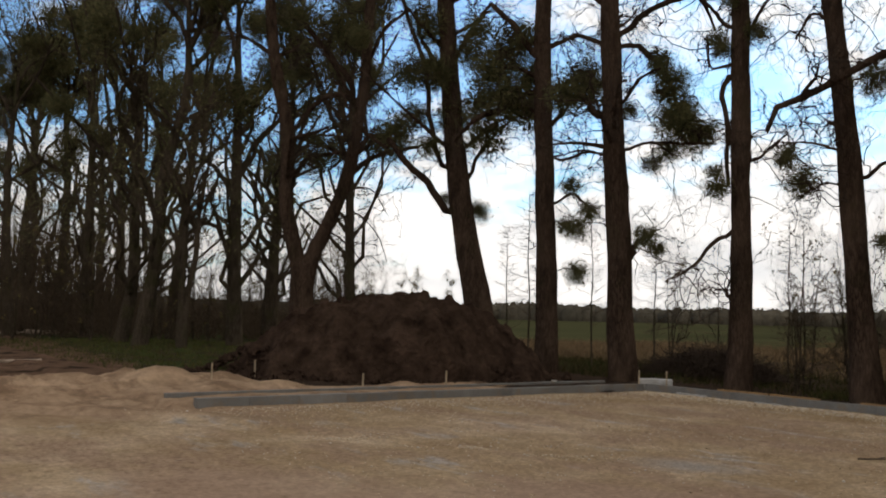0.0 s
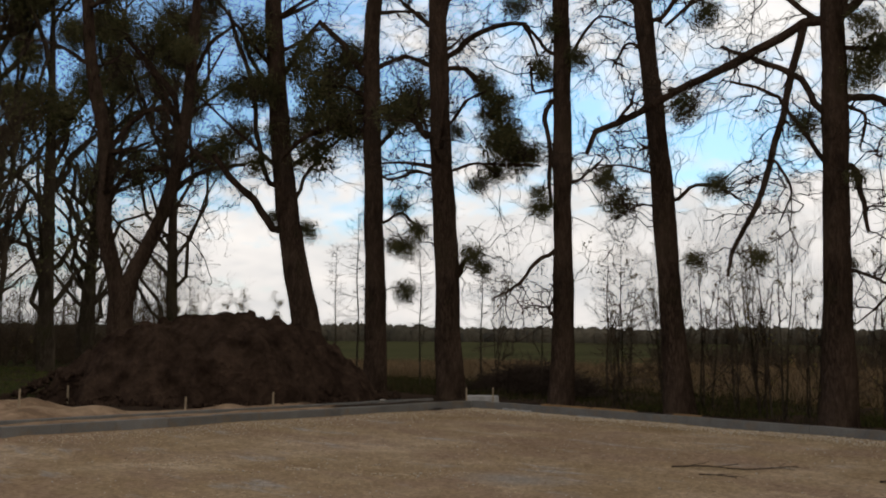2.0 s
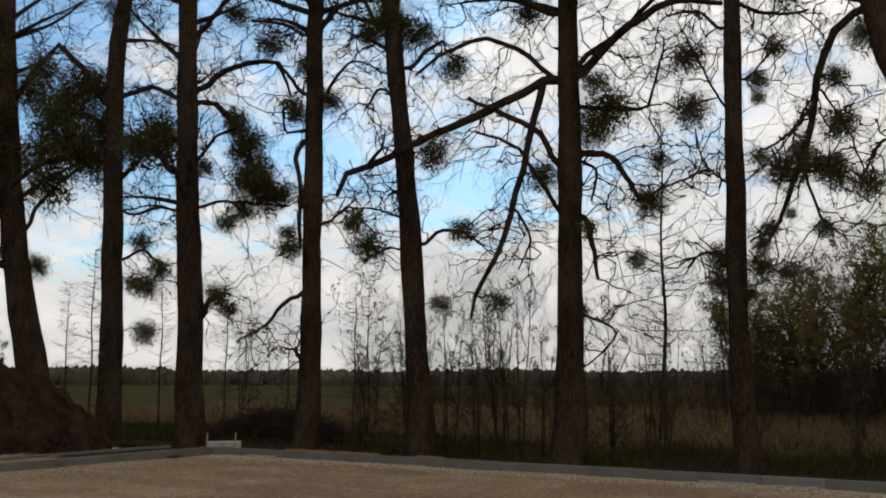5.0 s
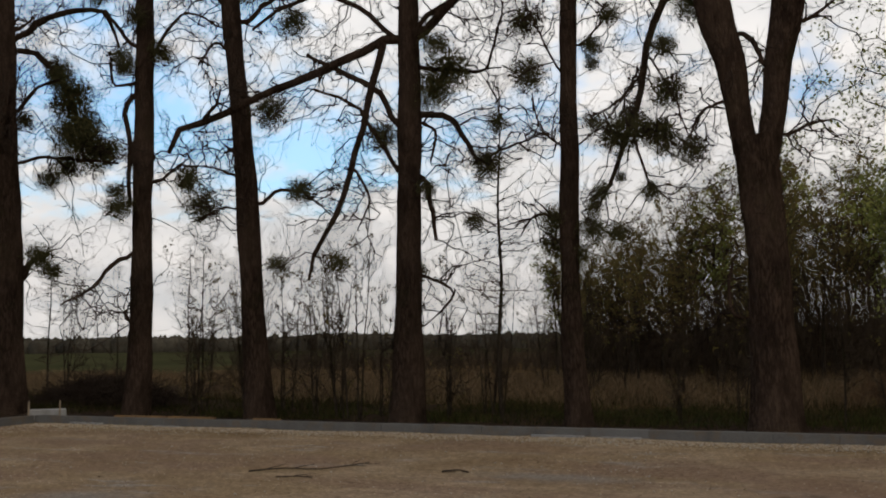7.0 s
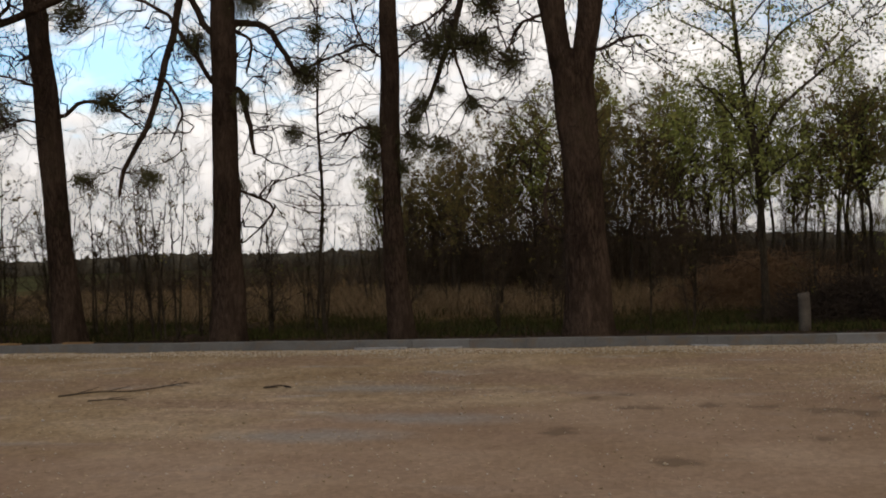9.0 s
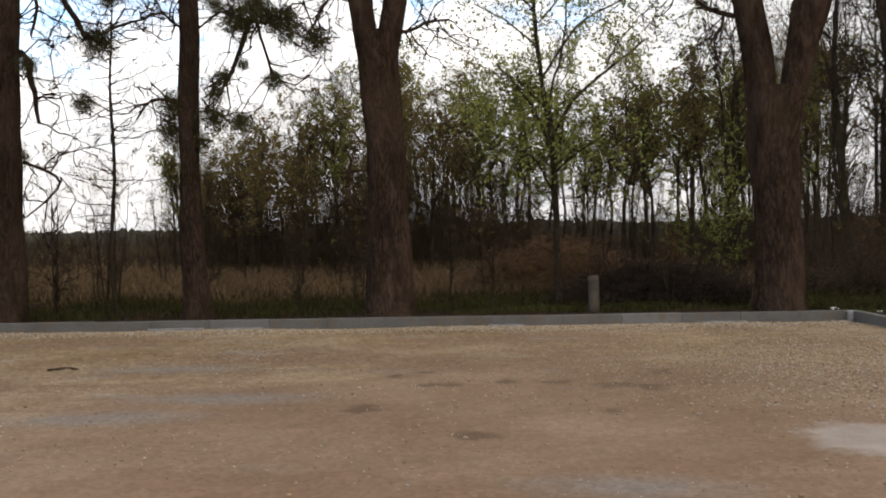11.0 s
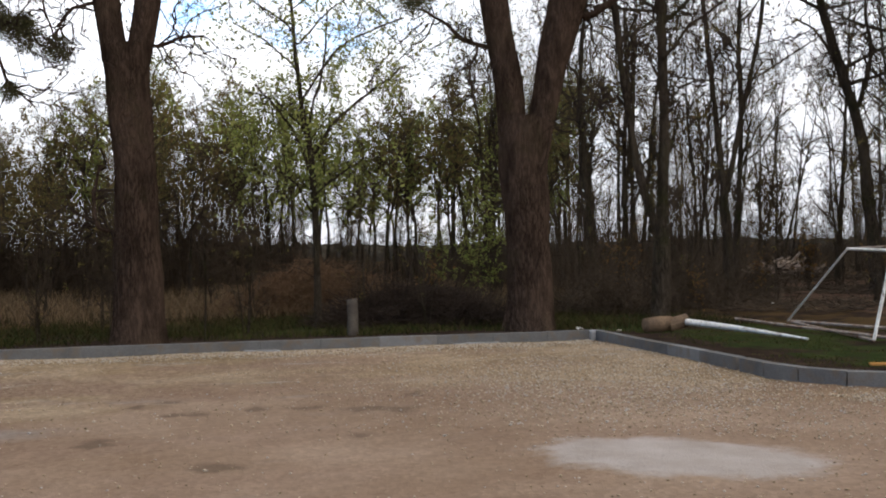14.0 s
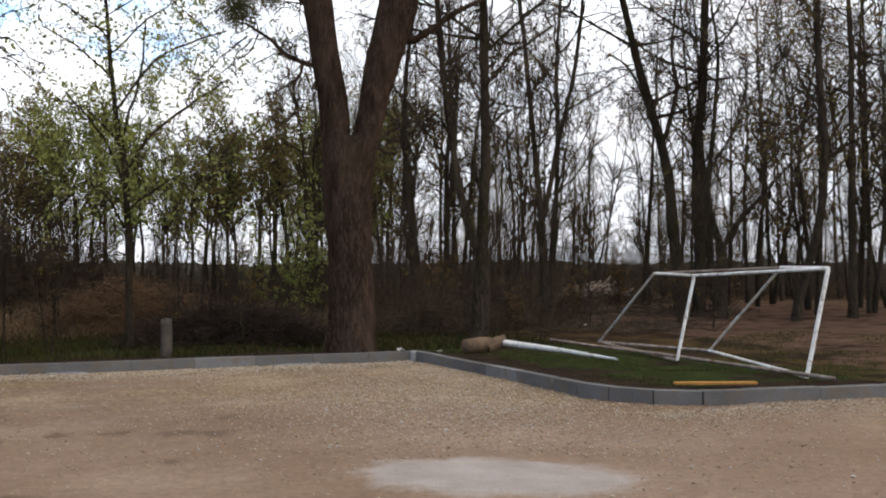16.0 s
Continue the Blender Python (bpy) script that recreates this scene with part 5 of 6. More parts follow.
# ---------- distance ----------
def far_woods():
    """A low dark belt of woods along the horizon, of many ragged crowns."""
    rng = np.random.default_rng(5)
    base = bmesh.new()
    bmesh.ops.create_icosphere(base, subdivisions=1, radius=1)
    bv = np.array([v.co[:] for v in base.verts])
    bt = np.array([[v.index for v in f.verts] for f in base.faces])
    base.free()
    vs, ts = [], []
    n = 4600
    for i in range(n):
        az = radians(-85 + 145 * (i + rng.random()) / n)
        d = rng.uniform(330, 420)
        h = rng.uniform(3.7, 4.7) * (1 + 0.13 * math.sin(az * 9) * math.sin(az * 23)) + (0.9 if az > radians(-8) else 0)
        w = rng.uniform(1.3, 4.2)
        v = bv * [w, w, h] * (1 + 0.07 * rng.normal(size=(len(bv), 1)))
        vs.append(v + [d * math.sin(az), d * math.cos(az), h * 0.25 - 0.6])
        ts.append(bt + i * len(bv))
    me = mesh_from("far_woods", np.concatenate(vs), None, np.concatenate(ts))
    m = plain("far_wood_foliage", (0.04, 0.036, 0.027), (0.068, 0.058, 0.042), 0.12, 1.0, 0.0, 0.7)
    tagged(put("far_woods", me, m), "low dark belt of bare woods along the horizon", "woods", kind="stuff")


far_woods()


def scrub(label, az0, az1, d0, d1, h0, h1, n, seed, thick=0.03):
    """A belt of leafless scrub, between two headings and two distances."""
    rng = np.random.default_rng(seed)
    az = np.radians(rng.uniform(az0, az1, n))
    d = rng.uniform(d0, d1, n)
    top = rng.uniform(h0, h1, n) * (0.75 + 0.25 * np.sin(az * 31) * np.sin(az * 13))
    foot = np.stack([d * np.sin(az), d * np.cos(az), np.full(n, -0.45)], 1)
    w = rng.normal(size=(n, 3)) * [0.3, 0.3, 0] + [0, 0, 1]
    s = np.linspace(0, 1, 4)
    pts = foot[:, None, :] + (w * top[:, None])[:, None, :] * s[None, :, None]
    pts[:, 1:] += rng.normal(size=(n, 3, 3)) * 0.12
    r = np.full((n, 4), thick) * np.linspace(1, 0.5, 4)
    t, tr = sprout(rng, pts, r, 5, 0.4 * h1, thick * 0.6, 0.8, 0.2, 3, 0.3, tail=0.2)
    v, q = joined([tube_arrays((pts, r), 3), tube_arrays((t, tr), 3)])
    tagged(put("scrub", mesh_from("scrub", v, q), TWIG_WOOD), label, "scrub", kind="stuff")


scrub("brown belt of leafless scrub behind the meadow", -34, 62, 62, 92, 1.0, 2.3, 3000, 15)
scrub("dark thicket behind the old avenue trees", -100, -60, 56, 85, 1.0, 4.4, 1900, 16, 0.03)
scrub("tall dark thicket far along the avenue", -100, -73, 68, 105, 3.5, 9.5, 1000, 22, 0.045)
scrub("dark thicket of thin stems at the wood's foot", -17, 18, 54, 72, 1.5, 5.0, 620, 17, 0.02)
scrub("brown leafless thicket beside the young trees", -15, 3, 42, 58, 2.5, 6.5, 1000, 19, 0.02)
scrub("bare undergrowth of the wood beyond the pitch", 16, 60, 50, 84, 2.5, 7.5, 1150, 20, 0.02)
scrub("brown sucker shoots round the trunks of the wood", 19, 29, 24, 40, 0.8, 3.2, 420, 21, 0.009)
scrub("low brown brambles at the meadow edge", 6, 16, 23, 28, 0.5, 1.4, 600, 18, 0.008)


# ---------- soil heap ----------
def soil_heap(name, place, turn, sx, sy, h, seed, label, material, steps=150):
    xs = np.linspace(-1.25, 1.25, steps)
    verts = []
    for b in xs:
        for a in xs:
            x, y = a * sx, b * sy
            d = math.hypot(a, b)
            lumpy = 1 + 0.16 * bump(x, y, 0.6, seed) + 0.05 * bump(x, y, 2, seed + 1)
            z = h * max(0, 1 - (d / lumpy) ** 3.8) ** 0.9
            z *= 0.96 + 0.12 * math.sin(a * 3.0 + 1.1)
            rough = min(1, z / 0.4)
            z += rough * (0.3 * bump(x, y, 1.1, seed + 2) + 0.2 * bump(x, y, 2.7, seed + 3) + 0.12 * bump(x, y, 6.0, seed + 4) + 0.06 * bump(x, y, 14, seed + 5))
            verts.append((x, y, z - 0.08))
    i, j = np.meshgrid(np.arange(steps - 1), np.arange(steps - 1))
    k = (j * steps + i).ravel()
    ob = put(name, mesh_from(name, verts, np.stack([k, k + 1, k + 1 + steps, k + steps], 1)), material, smooth=True)
    ob.matrix_basis = pose(*place, 0, 0, turn)
    return tagged(ob, label, "soil heap")


soil_heap("soil_mound", (-22.45, 13.15, 0.12), 58, 4.25, 2.9, 1.95, 3, "large heap of dark dug soil beside the kerb", SOIL)


def clods():
    rng = np.random.default_rng(8)
    bm = bmesh.new()
    bmesh.ops.create_icosphere(bm, subdivisions=1, radius=1)
    bv = np.array([v.co[:] for v in bm.verts])
    bt = np.array([[v.index for v in f.verts] for f in bm.faces])
    bm.free()
    vs, ts = [], []
    for i in range(900):
        a, d = rng.uniform(0, 6.28), rng.uniform(0.75, 1.12)
        c, s = math.cos(radians(58)), math.sin(radians(58))
        x, y = 4.6 * d * math.cos(a), 3.0 * d * math.sin(a)
        p = np.array([-22.6 + c * x - s * y, 12.9 + s * x + c * y, 0.12 + max(0.0, (1 - d) * 2.6)])
        r = rng.uniform(0.03, 0.11)
        vs.append(bv * r * rng.uniform(0.6, 1.2, 3) * (1 + 0.2 * rng.normal(size=(len(bv), 1))) + p)
        ts.append(bt + i * len(bv))
    tagged(put("soil_clods", mesh_from("soil_clods", np.concatenate(vs), None, np.concatenate(ts)), SOIL), "loose dark clods at the foot of the heap", "soil", kind="stuff")


clods()


# ---------- gravel, grass ----------
def gravel():
    rng = np.random.default_rng(9)
    o = np.array([[1, 0, 0], [0, 1, 0], [-1, 0, 0], [0, -1, 0], [0, 0, 0.5], [0, 0, -0.6]], float)
    t = np.array([[0, 1, 4], [1, 2, 4], [2, 3, 4], [3, 0, 4], [1, 0, 5], [2, 1, 5], [3, 2, 5], [0, 3, 5]])
    spots = []
    while len(spots) < 56000:
        kind = rng.random()
        if kind < 0.3:
            x, y = rng.uniform(-16.6, 6.5), 16.88 - abs(rng.normal()) * 0.45
        elif kind < 0.5:
            x, y = rng.normal(4.9, 1.5), rng.normal(11.3, 1.9)
        elif kind < 0.6:
            x, y = rng.uniform(6.3, 16), 0
            y = edge_y(x) - abs(rng.normal()) * 0.6 if x > 8.2 else 9.6 - abs(rng.normal()) * 0.5
        elif kind < 0.64:
            w = rng.random()
            x, y = -12.6 + 3.4 * w + rng.normal() * 0.3, 6.1 + 2.2 * w + rng.normal() * 0.22
            if noise.noise(Vector((x * 1.6, y * 1.6, 8))) < 0.05:
                continue
        elif kind < 0.71:
            x, y = -16.6 + abs(rng.normal()) * 0.7, rng.uniform(6, 16.8)
        else:
            x, y = rng.uniform(-17, 13), rng.uniform(4.5, 16.8)
            if noise.noise(Vector((x * 0.5, y * 0.9, 4))) < rng.uniform(-0.4, 0.5):
                continue
        if inside_lot(x, y) and math.hypot((x - 3.4) / 1.2, (y - 7.25) / 0.8) > 1:
            spots.append((x, y))
    vs, ts = [], []
    for i, (x, y) in enumerate(spots):
        r = rng.uniform(0.006, 0.016) * (1.6 if rng.random() < 0.08 else 1) * (1.3 if y > 15.9 else 1)
        a = rng.uniform(0, 6.28)
        c, s = math.cos(a), math.sin(a)
        v = o * rng.uniform(0.7, 1.2, (6, 3)) * r
        v = np.stack([v[:, 0] * c - v[:, 1] * s, v[:, 0] * s + v[:, 1] * c, v[:, 2]], 1)
        vs.append(v + [x, y, land(x, y) + r * 0.35])
        ts.append(t + i * 6)
    tagged(put("gravel", mesh_from("gravel", np.concatenate(vs), None, np.concatenate(ts)), STONE_M), "loose tan and grey gravel stones", "gravel", kind="stuff")


gravel()


def blades(name, label, count, where, tall, wide, material, seed, lean=0.35):
    rng = np.random.default_rng(seed)
    spots = []
    while len(spots) < count:
        p = where(rng)
        if p and not inside_lot(*p):
            spots.append((p[0], p[1], land(*p) - 0.01))
    p = np.array(spots)
    n = len(p)
    h = tall * rng.uniform(0.4, 1.15, n)[:, None]
    a = rng.uniform(0, 6.28, n)
    side = np.stack([np.cos(a), np.sin(a), 0 * a], 1) * wide
    tip = np.stack([rng.normal(size=n) * lean, rng.normal(size=n) * lean, np.ones(n)], 1) * h
    mid = tip * [0.35, 0.35, 0.6]
    v = np.stack([p - side, p + side, p + mid + side * 0.7, p + mid - side * 0.7, p + tip], 1).reshape(-1, 3)
    k = np.arange(n)[:, None] * 5
    tagged(put(name, mesh_from(name, v, k + [[0, 1, 2, 3]], k + [[3, 2, 4]]), material), label, "grass", kind="stuff")


def verge(rng):
    x, y = rng.uniform(-14, 8.5), 18.7 + rng.gamma(2.0, 1.5)
    return (x, y) if noise.noise(Vector((x * 0.45, y * 0.7, 9))) > rng.uniform(-0.05, 0.35) else None


def corner_grass(rng):
    x, y = rng.uniform(6.9, 17), rng.uniform(8.5, 18.5)
    return (x, y) if beyond(x, y) > 0.6 + 0.7 * rng.random() and noise.noise(Vector((x * 0.7, y * 0.7, 2))) > rng.uniform(-0.2, 0.35) else None


def meadow(rng):
    x, y = rng.uniform(-46, 11), 24.5 + 22 * rng.random() ** 1.2
    return (x, y) if noise.noise(Vector((x * 0.16, y * 0.16, 3))) > rng.uniform(-0.35, 0.4) else None


def rough(rng):
    x, y = rng.uniform(-30, 11), 18.6 + 10 * rng.random() ** 1.3
    return (x, y) if noise.noise(Vector((x * 0.35, y * 0.35, 5))) > rng.uniform(-0.5, 0.35) else None


def west_grass(rng):
    return rng.uniform(-52, -24), rng.uniform(7, 18)


blades("verge_grass", "short green grass under the avenue trees", 17000, verge, 0.14, 0.008, GRASS_M, 21)
blades("corner_grass", "short green grass on the raised corner", 12000, corner_grass, 0.05, 0.007, GRASS_M, 22)
blades("meadow_grass", "tall dry tan grass before the wood", 60000, meadow, 0.48, 0.011, DRY_M, 23, 0.7)
blades("rough_grass", "low rough olive-brown grass behind the trees", 26000, rough, 0.22, 0.01, ROUGH_M, 26, 0.8)
blades("west_grass", "rough green grass beneath the dark trees", 9000, west_grass, 0.12, 0.014, GRASS_M, 24)


# ---------- small things ----------
def rod(a, b, r, sides=8, bm=None):
    """A round bar from a to b."""
    bm = bm or bmesh.new()
    a, b = Vector(a), Vector(b)
    d = b - a
    m = Matrix.Translation((a + b) / 2) @ d.to_track_quat("Z", "Y").to_matrix().to_4x4()
    bmesh.ops.create_cone(bm, cap_ends=True, segments=sides, radius1=r, radius2=r, depth=d.length, matrix=m)
    return bm


def goal():
    g = thing("football_goal", (10.07, 12.4, 0.0), "small white metal goal frame, skewed, peeling paint", "goal")
    o = Vector((10.07, 12.4, 0))
    z = 0.12
    fr, fl, bl, br = Vector((10.1, 10.99, z)), Vector((10.04, 13.84, z)), Vector((11.28, 18.18, z)), Vector((11.86, 15.31, z))
    tfr, tfl, tbl, tbr = Vector((10.56, 11.04, 1.62)), Vector((10.5, 13.97, 1.52)), Vector((10.55, 15.18, 1.56)), Vector((10.78, 12.22, 1.64))
    for name, a, b, r, mat in (("post", fr, tfr, 0.03, WHITE), ("post", fl, tfl, 0.027, WHITE), ("crossbar", tfr, tfl, 0.026, WHITE), ("back_stay", bl, tbl, 0.019, WHITE), ("back_stay", br, tbr, 0.022, WHITE),
                               ("top_bar", tfl, tbl, 0.025, WHITE), ("top_bar", tfr, tbr, 0.03, WHITE), ("back_top_bar", tbl, tbr, 0.022, RUST), ("ground_bar", bl, br, 0.03, RUST), ("side_bar", fl, bl, 0.027, RUST), ("side_bar", fr, br, 0.028, WHITE)):
        part(name, rod(a - o, b - o, r, 12), mat, g, smooth=False)


goal()


def log_and_pole():
    t = thing("sawn_log", (8.15, 17.5, 0.04), "short pale sawn log lying on the grass", "log", turn=18)
    bm = rod((-0.36, 0, 0.14), (0.24, 0, 0.15), 0.135, 14)
    bmesh.ops.subdivide_edges(bm, edges=bm.edges, cuts=2)
    for v in bm.verts:
        v.co += Vector(noise.noise_vector(v.co * 4)) * 0.05
    part("log", bm, LOG_END, t, smooth=True)
    bm = rod((0.2, -0.04, 0.12), (0.52, -0.2, 0.22), 0.13, 12)
    part("stub", bm, LOG_END, t)
    p = thing("white_pole", (8.85, 16.0, 0.2), "long white painted pole, tapered, lying on the grass", "pole")
    path, rad = smooth_path([(-0.25, 1.75, 0.03), (0.02, 0.0, 0.0), (0.3, -1.75, -0.06)], [0.07, 0.05, 0.018], 14)
    v, q = tube_arrays((path[None], rad[None]), 12)
    put("shaft", mesh_from("shaft", v, q), WHITE, p, smooth=True)
    part("butt", rod((-0.25, 1.75, 0.03), (-0.256, 1.79, 0.03), 0.071, 12), RUST, p)


log_and_pole()


def stake(x, y, h, label="thin pale wooden survey stake", tilt=0.0):
    s = thing("survey_stake", (x, y, land(x, y) - 0.05), label, "stake", "survey stakes")
    bm = box_bm(0.036, 0.03, h, (0, 0, h / 2), 0.004)
    for v in bm.verts:
        if v.co.z > h * 0.9:
            v.co.x += tilt
    part("shaft", bm, WOOD_CUT, s)


for x, y, h in ((-18.55, 10.2, 0.4), (-18.45, 12.3, 0.42), (-19.6, 7.2, 0.4), (-22.5, 9.4, 0.5)):
    stake(x, y, h, tilt=0.02)


def inlet():
    t = thing("concrete_block", (-16.74, 17.22, 0.04), "pale concrete block with two stakes at the kerb corner", "concrete block", turn=46)
    part("block", box_bm(0.78, 0.4, 0.24, (0, 0, 0.12), 0.02), PALE_CONCRETE, t)
    for x in (-0.39, 0.25):
        part("peg", box_bm(0.035, 0.03, 0.44, (x, -0.215, 0.22), 0.004), WOOD_CUT, t)


inlet()


def stump():
    t = thing("stump_post", (2.55, 19.1, 0.02), "grey weathered stump of a felled trunk", "stump")
    rng = np.random.default_rng(3)
    p, r = smooth_path([(0, 0, -0.1), (0.01, 0, 0.35), (0, 0.02, 0.72)], [0.13, 0.1, 0.095], 8)
    v, q = tube_arrays((p[None], r[None]), 12)
    n = len(v)
    v = np.concatenate([flute(v, rng, 0.04), [p[-1]]])
    me = mesh_from("stump", v, q, [[n - 12 + i, n - 12 + (i + 1) % 12, n] for i in range(12)])
    put("trunk", me, plain("grey_stump_wood", (0.095, 0.078, 0.06), (0.05, 0.04, 0.032), 4, own=True), t)


stump()


def brush_pile(x, y, sx, sy, h, n, seed, label, material, thick=0.012):
    rng = np.random.default_rng(seed)
    ob_name = "brush_pile"
    a, d = rng.uniform(0, 6.28, n), np.sqrt(rng.uniform(0, 1, n))
    c = np.stack([sx * d * np.cos(a), sy * d * np.sin(a), h * (1 - d**2) * rng.uniform(0.1, 1.0, n)], 1)
    w = rng.normal(size=(n, 3)) * [1, 1, 0.35]
    w /= np.linalg.norm(w, axis=1, keepdims=True)
    ln = rng.uniform(0.25, 0.8, n)[:, None]
    s = np.linspace(-1, 1, 4)
    pts = c[:, None, :] + (w * ln)[:, None, :] * s[None, :, None] + rng.normal(size=(n, 4, 3)) * 0.05
    pts[:, :, 2] = np.abs(pts[:, :, 2]) + 0.01
    v, q = tube_arrays((pts, np.full((n, 4), thick)), 4)
    ob = put(ob_name, mesh_from(ob_name, v, q), material)
    ob.location = (x, y, land(x, y))
    return tagged(ob, label, "brush pile", kind="stuff")


brush_pile(4.3, 21.6, 2.0, 1.1, 0.85, 3000, 31, "dark heap of cut brushwood behind the avenue", TWIG, 0.007)
brush_pile(-18.6, 21.3, 1.9, 1.0, 0.75, 3500, 32, "low dark heap of brushwood under the trees", TWIG, 0.007)
brush_pile(2.6, 26.5, 2.6, 1.3, 1.45, 2600, 33, "dome of reddish brown brushwood at the meadow edge", TWIG_RED, 0.006)
brush_pile(9.6, 23.6, 1.5, 1.0, 1.1, 650, 35, "tangle of brown leafless brushwood beside the big trunk", TWIG_WOOD, 0.006)
brush_pile(12.6, 25.0, 2.0, 1.2, 1.1, 650, 36, "tangle of brown leafless brushwood in the wood", TWIG_WOOD, 0.006)
brush_pile(14.2, 21.5, 2.6, 2.0, 0.12, 160, 38, "thin litter of fallen twigs on the bare soil", TWIG_WOOD, 0.009)
brush_pile(18.5, 26.5, 3.4, 2.4, 0.2, 220, 39, "thin litter of fallen twigs under the trees", TWIG_WOOD, 0.011)
brush_pile(21.5, 33.0, 3.4, 2.4, 0.3, 260, 40, "thin litter of fallen twigs under the trees", TWIG_WOOD, 0.013)
brush_pile(16.0, 30.0, 2.2, 1.4, 1.2, 900, 37, "tangle of brown leafless brushwood in the wood", TWIG_WOOD, 0.008)
brush_pile(24.3, 39.2, 1.6, 1.0, 0.85, 170, 34, "heap of pale cut logs in the wood", LOG_PALE, 0.06)


def fallen_branch(points, r, label, twigs=5, seed=0):
    rng = np.random.default_rng(seed)
    pts = [(x, y, land(x, y) + r + z) for x, y, z in points]
    p, rr = smooth_path(pts, np.linspace(r, r * 0.45, len(pts)), 12)
    t, tr = sprout(rng, p[None], rr[None], twigs, 0.35, r * 0.6, 0.7, 0.02, 4, 0.2)
    t[:, :, 2] = np.maximum(0.012, t[:, :1, 2] + (t[:, :, 2] - t[:, :1, 2]) * 0.2)
    v, q = joined([tube_arrays((p[None], rr[None]), 6), tube_arrays((t, tr), 4)])
    tagged(put("fallen_branch", mesh_from("fallen_branch", v, q), TWIG), label, "branch")


fallen_branch([(-7.5, 11.25, 0), (-7.1, 11.5, 0.03), (-6.8, 11.75, 0.0), (-6.3, 12.4, 0.02)], 0.012, "thin dead branch lying on the gravel", 7, 41)
fallen_branch([(-6.9, 10.95, 0), (-6.6, 11.05, 0.0), (-6.4, 11.0, 0.0)], 0.009, "short dead twig on the gravel", 2, 42)
fallen_branch([(-5.05, 12.0, 0), (-4.85, 12.1, 0.01), (-4.7, 12.05, 0.0)], 0.014, "short piece of bark on the gravel", 2, 43)


def boards():
    for x, y, ln, turn, lab in ((8.15, 10.52, 1.05, -22, "fresh orange board lying behind the kerb"), (-14.0, 17.03, 1.3, 2, "thin mud-stained board lying along the kerb"), (-12.7, 17.04, 1.15, -2, "thin mud-stained board lying along the kerb"), (-10.9, 17.05, 0.6, 1, "thin mud-stained board lying along the kerb")):
        b = thing("board", (x, y, 0.168 if x < 0 else land(x, y) + 0.05), lab, "board", "orange boards", turn=turn)
        part("plank", box_bm(ln, 0.1, 0.03, (0, 0, 0.017), 0.004), STAINED if x < 0 else ORANGE_WOOD, b)


boards()


def edging():
    t = thing("edging_strip", (10.2, 14.4, 0.14), "thin grey edging strip lying across the grass", "edging")
    pts = [(0.15, 4.2, 0.03), (0.1, 2, 0.02), (0, 0, 0.03), (-0.1, -2, 0.02), (-0.25, -4.1, 0.02)]
    p, r = smooth_path(pts, [0.03] * 5, 20)
    v, q = tube_arrays((p[None], r[None]), 6)
    put("strip", mesh_from("strip", v, q), RUST, t)


edging()


def scraps():
    rng = np.random.default_rng(77)
    for x, y, s, lab in ((7.0, 18.7, 0.1, "scrap of white paper by the big trunk"), (7.5, 17.9, 0.07, "scrap of white litter on the verge"), (-18.9, 15.9, 0.1, "scrap of white litter by the soil heap"), (-19.2, 16.1, 0.06, "scrap of white litter by the soil heap"), (14.5, 24, 0.1, "scrap of white litter on bare soil")):
        bm = bmesh.new()
        s *= 0.6
        bmesh.ops.create_grid(bm, x_segments=5, y_segments=5, size=s)
        for v in bm.verts:
            v.co.z = 0.6 * s + 0.9 * s * noise.noise(Vector((v.co.x / s * 1.3 + x, v.co.y / s * 1.3, y)))
        me = bpy.data.meshes.new("litter")
        bm.to_mesh(me)
        bm.free()
        ob = put("litter", me, WHITE)
        ob.location = (x, y, land(x, y))
        tagged(ob, lab, "litter")


scraps()


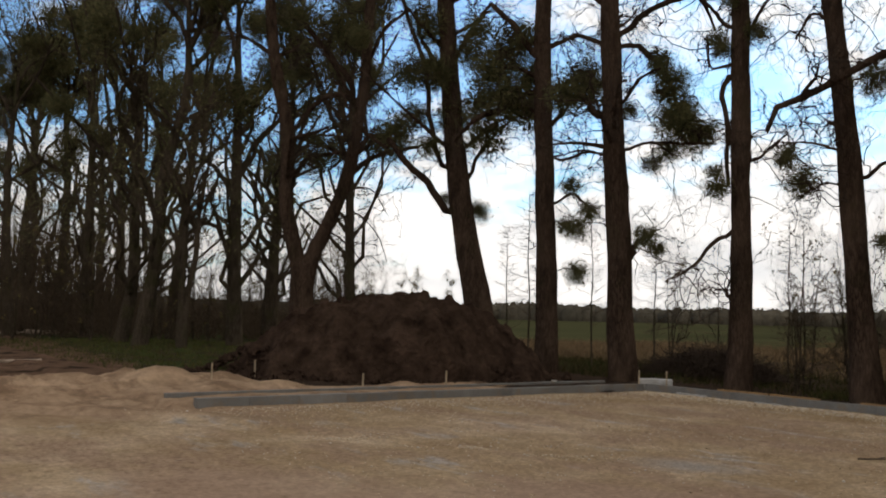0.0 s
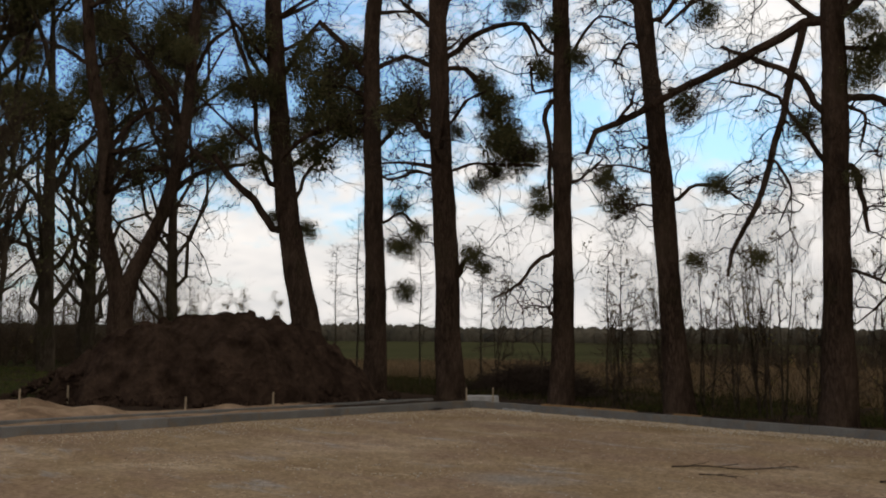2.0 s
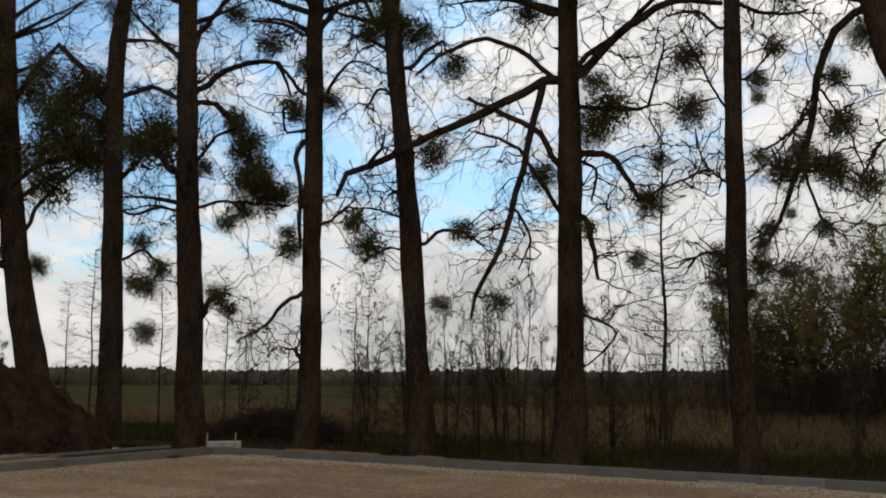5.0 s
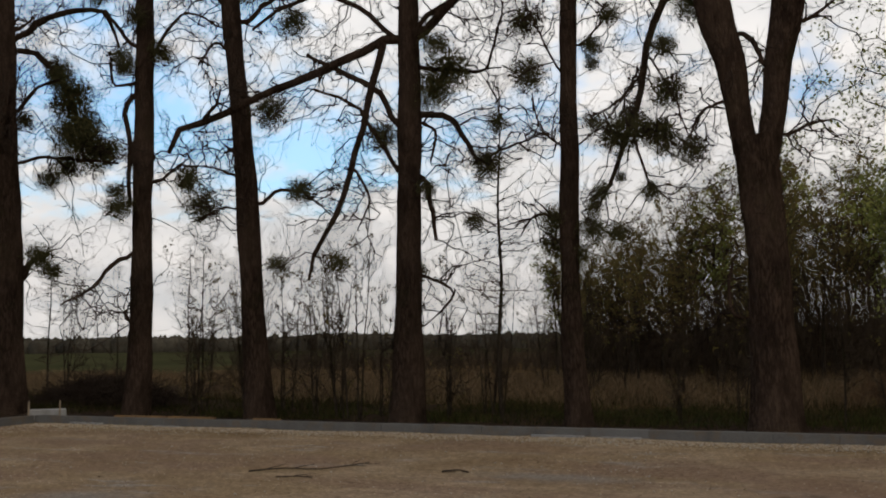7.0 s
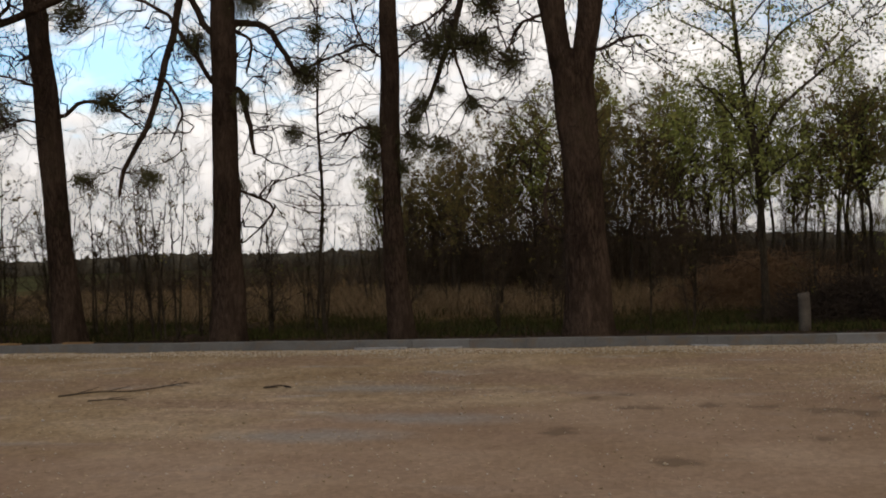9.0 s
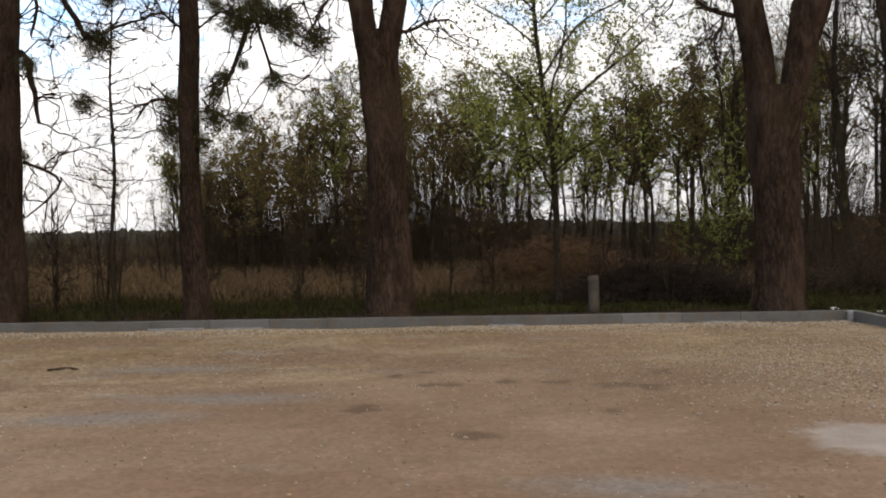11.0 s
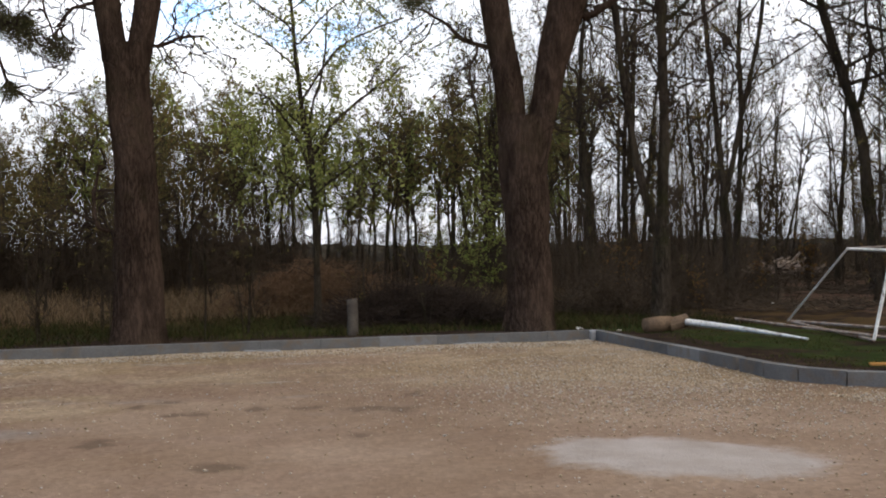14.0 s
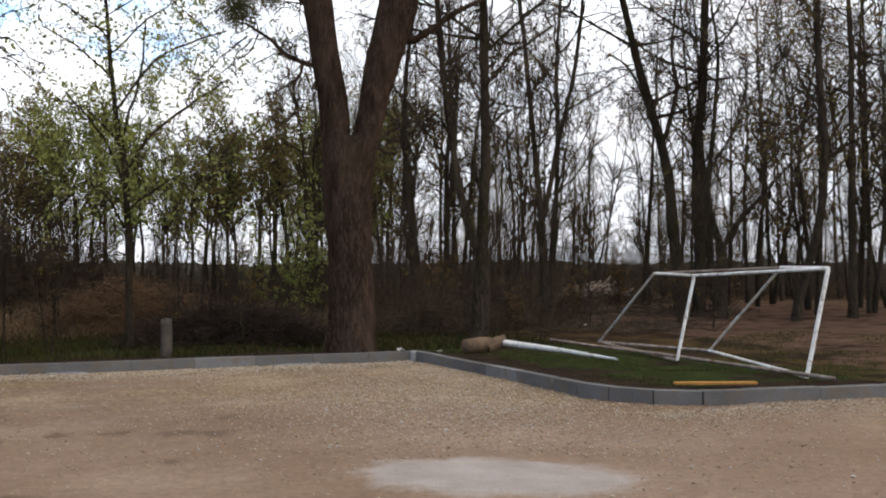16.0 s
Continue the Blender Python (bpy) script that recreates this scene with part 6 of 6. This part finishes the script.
def kerb_lips():
    # thin added slabs that stand in for kerb blocks with a paler lower face
    for x, ln, h in ((-4.85, 0.95, 0.05), (-3.75, 0.7, 0.035), (0.75, 0.6, 0.045), (4.4, 0.8, 0.04), (-15.3, 0.8, 0.05), (-13.2, 0.6, 0.04)):
        t = thing("mortar_strip", (x, 16.87, land(x, 16.87) - 0.01), "pale concrete lip along the foot of the kerb", "mortar", "mortar along the kerb")
        bm = box_bm(ln, 0.09, h, (0, 0, h / 2))
        bmesh.ops.subdivide_edges(bm, edges=bm.edges, cuts=5, use_grid_fill=True)
        for v in bm.verts:
            n = noise.noise_vector(Vector((v.co.x * 6 + x, v.co.y * 6, v.co.z * 6)))
            v.co += Vector((n.x * 0.05, n.y * 0.025, n.z * 0.02 if v.co.z > 0.01 else 0))
        part("slab", bm, PALE_CONCRETE, t, smooth=True)


kerb_lips()


def corner_mortar():
    t = thing("mortar_patch", (6.57, 16.87, land(6.5, 16.8) - 0.02), "pale mortar filling the corner joint of the kerb", "mortar", "mortar along the kerb")
    bm = box_bm(0.13, 0.12, 0.2, (0, 0, 0.1))
    bmesh.ops.subdivide_edges(bm, edges=bm.edges, cuts=4, use_grid_fill=True)
    for v in bm.verts:
        v.co += Vector(noise.noise_vector(v.co * 14)) * 0.022
    part("fillet", bm, PALE_CONCRETE, t, smooth=True)


corner_mortar()


def pale_logs():
    for x, y, ln, r, turn, lab in ((-31.4, 5.5, 1.7, 0.06, 70, "thin pale log lying on the rough ground"), (-62.0, 12.8, 2.6, 0.16, 35, "pale fallen log under the dark trees"), (-64.0, 11.4, 1.6, 0.1, 80, "pale fallen log under the dark trees")):
        t = thing("fallen_log", (x, y, land(x, y) + r * 0.8), lab, "log", turn=turn)
        p, rr = smooth_path([(-ln / 2, 0, 0.02), (0, 0.05, 0), (ln / 2, -0.03, 0.05)], [r, r * 0.9, r * 0.7], 10)
        v, q = tube_arrays((p[None], rr[None]), 10)
        put("trunk", mesh_from("trunk", flute(v, None, 0.02), q), LOG_PALE, t, smooth=True)


pale_logs()
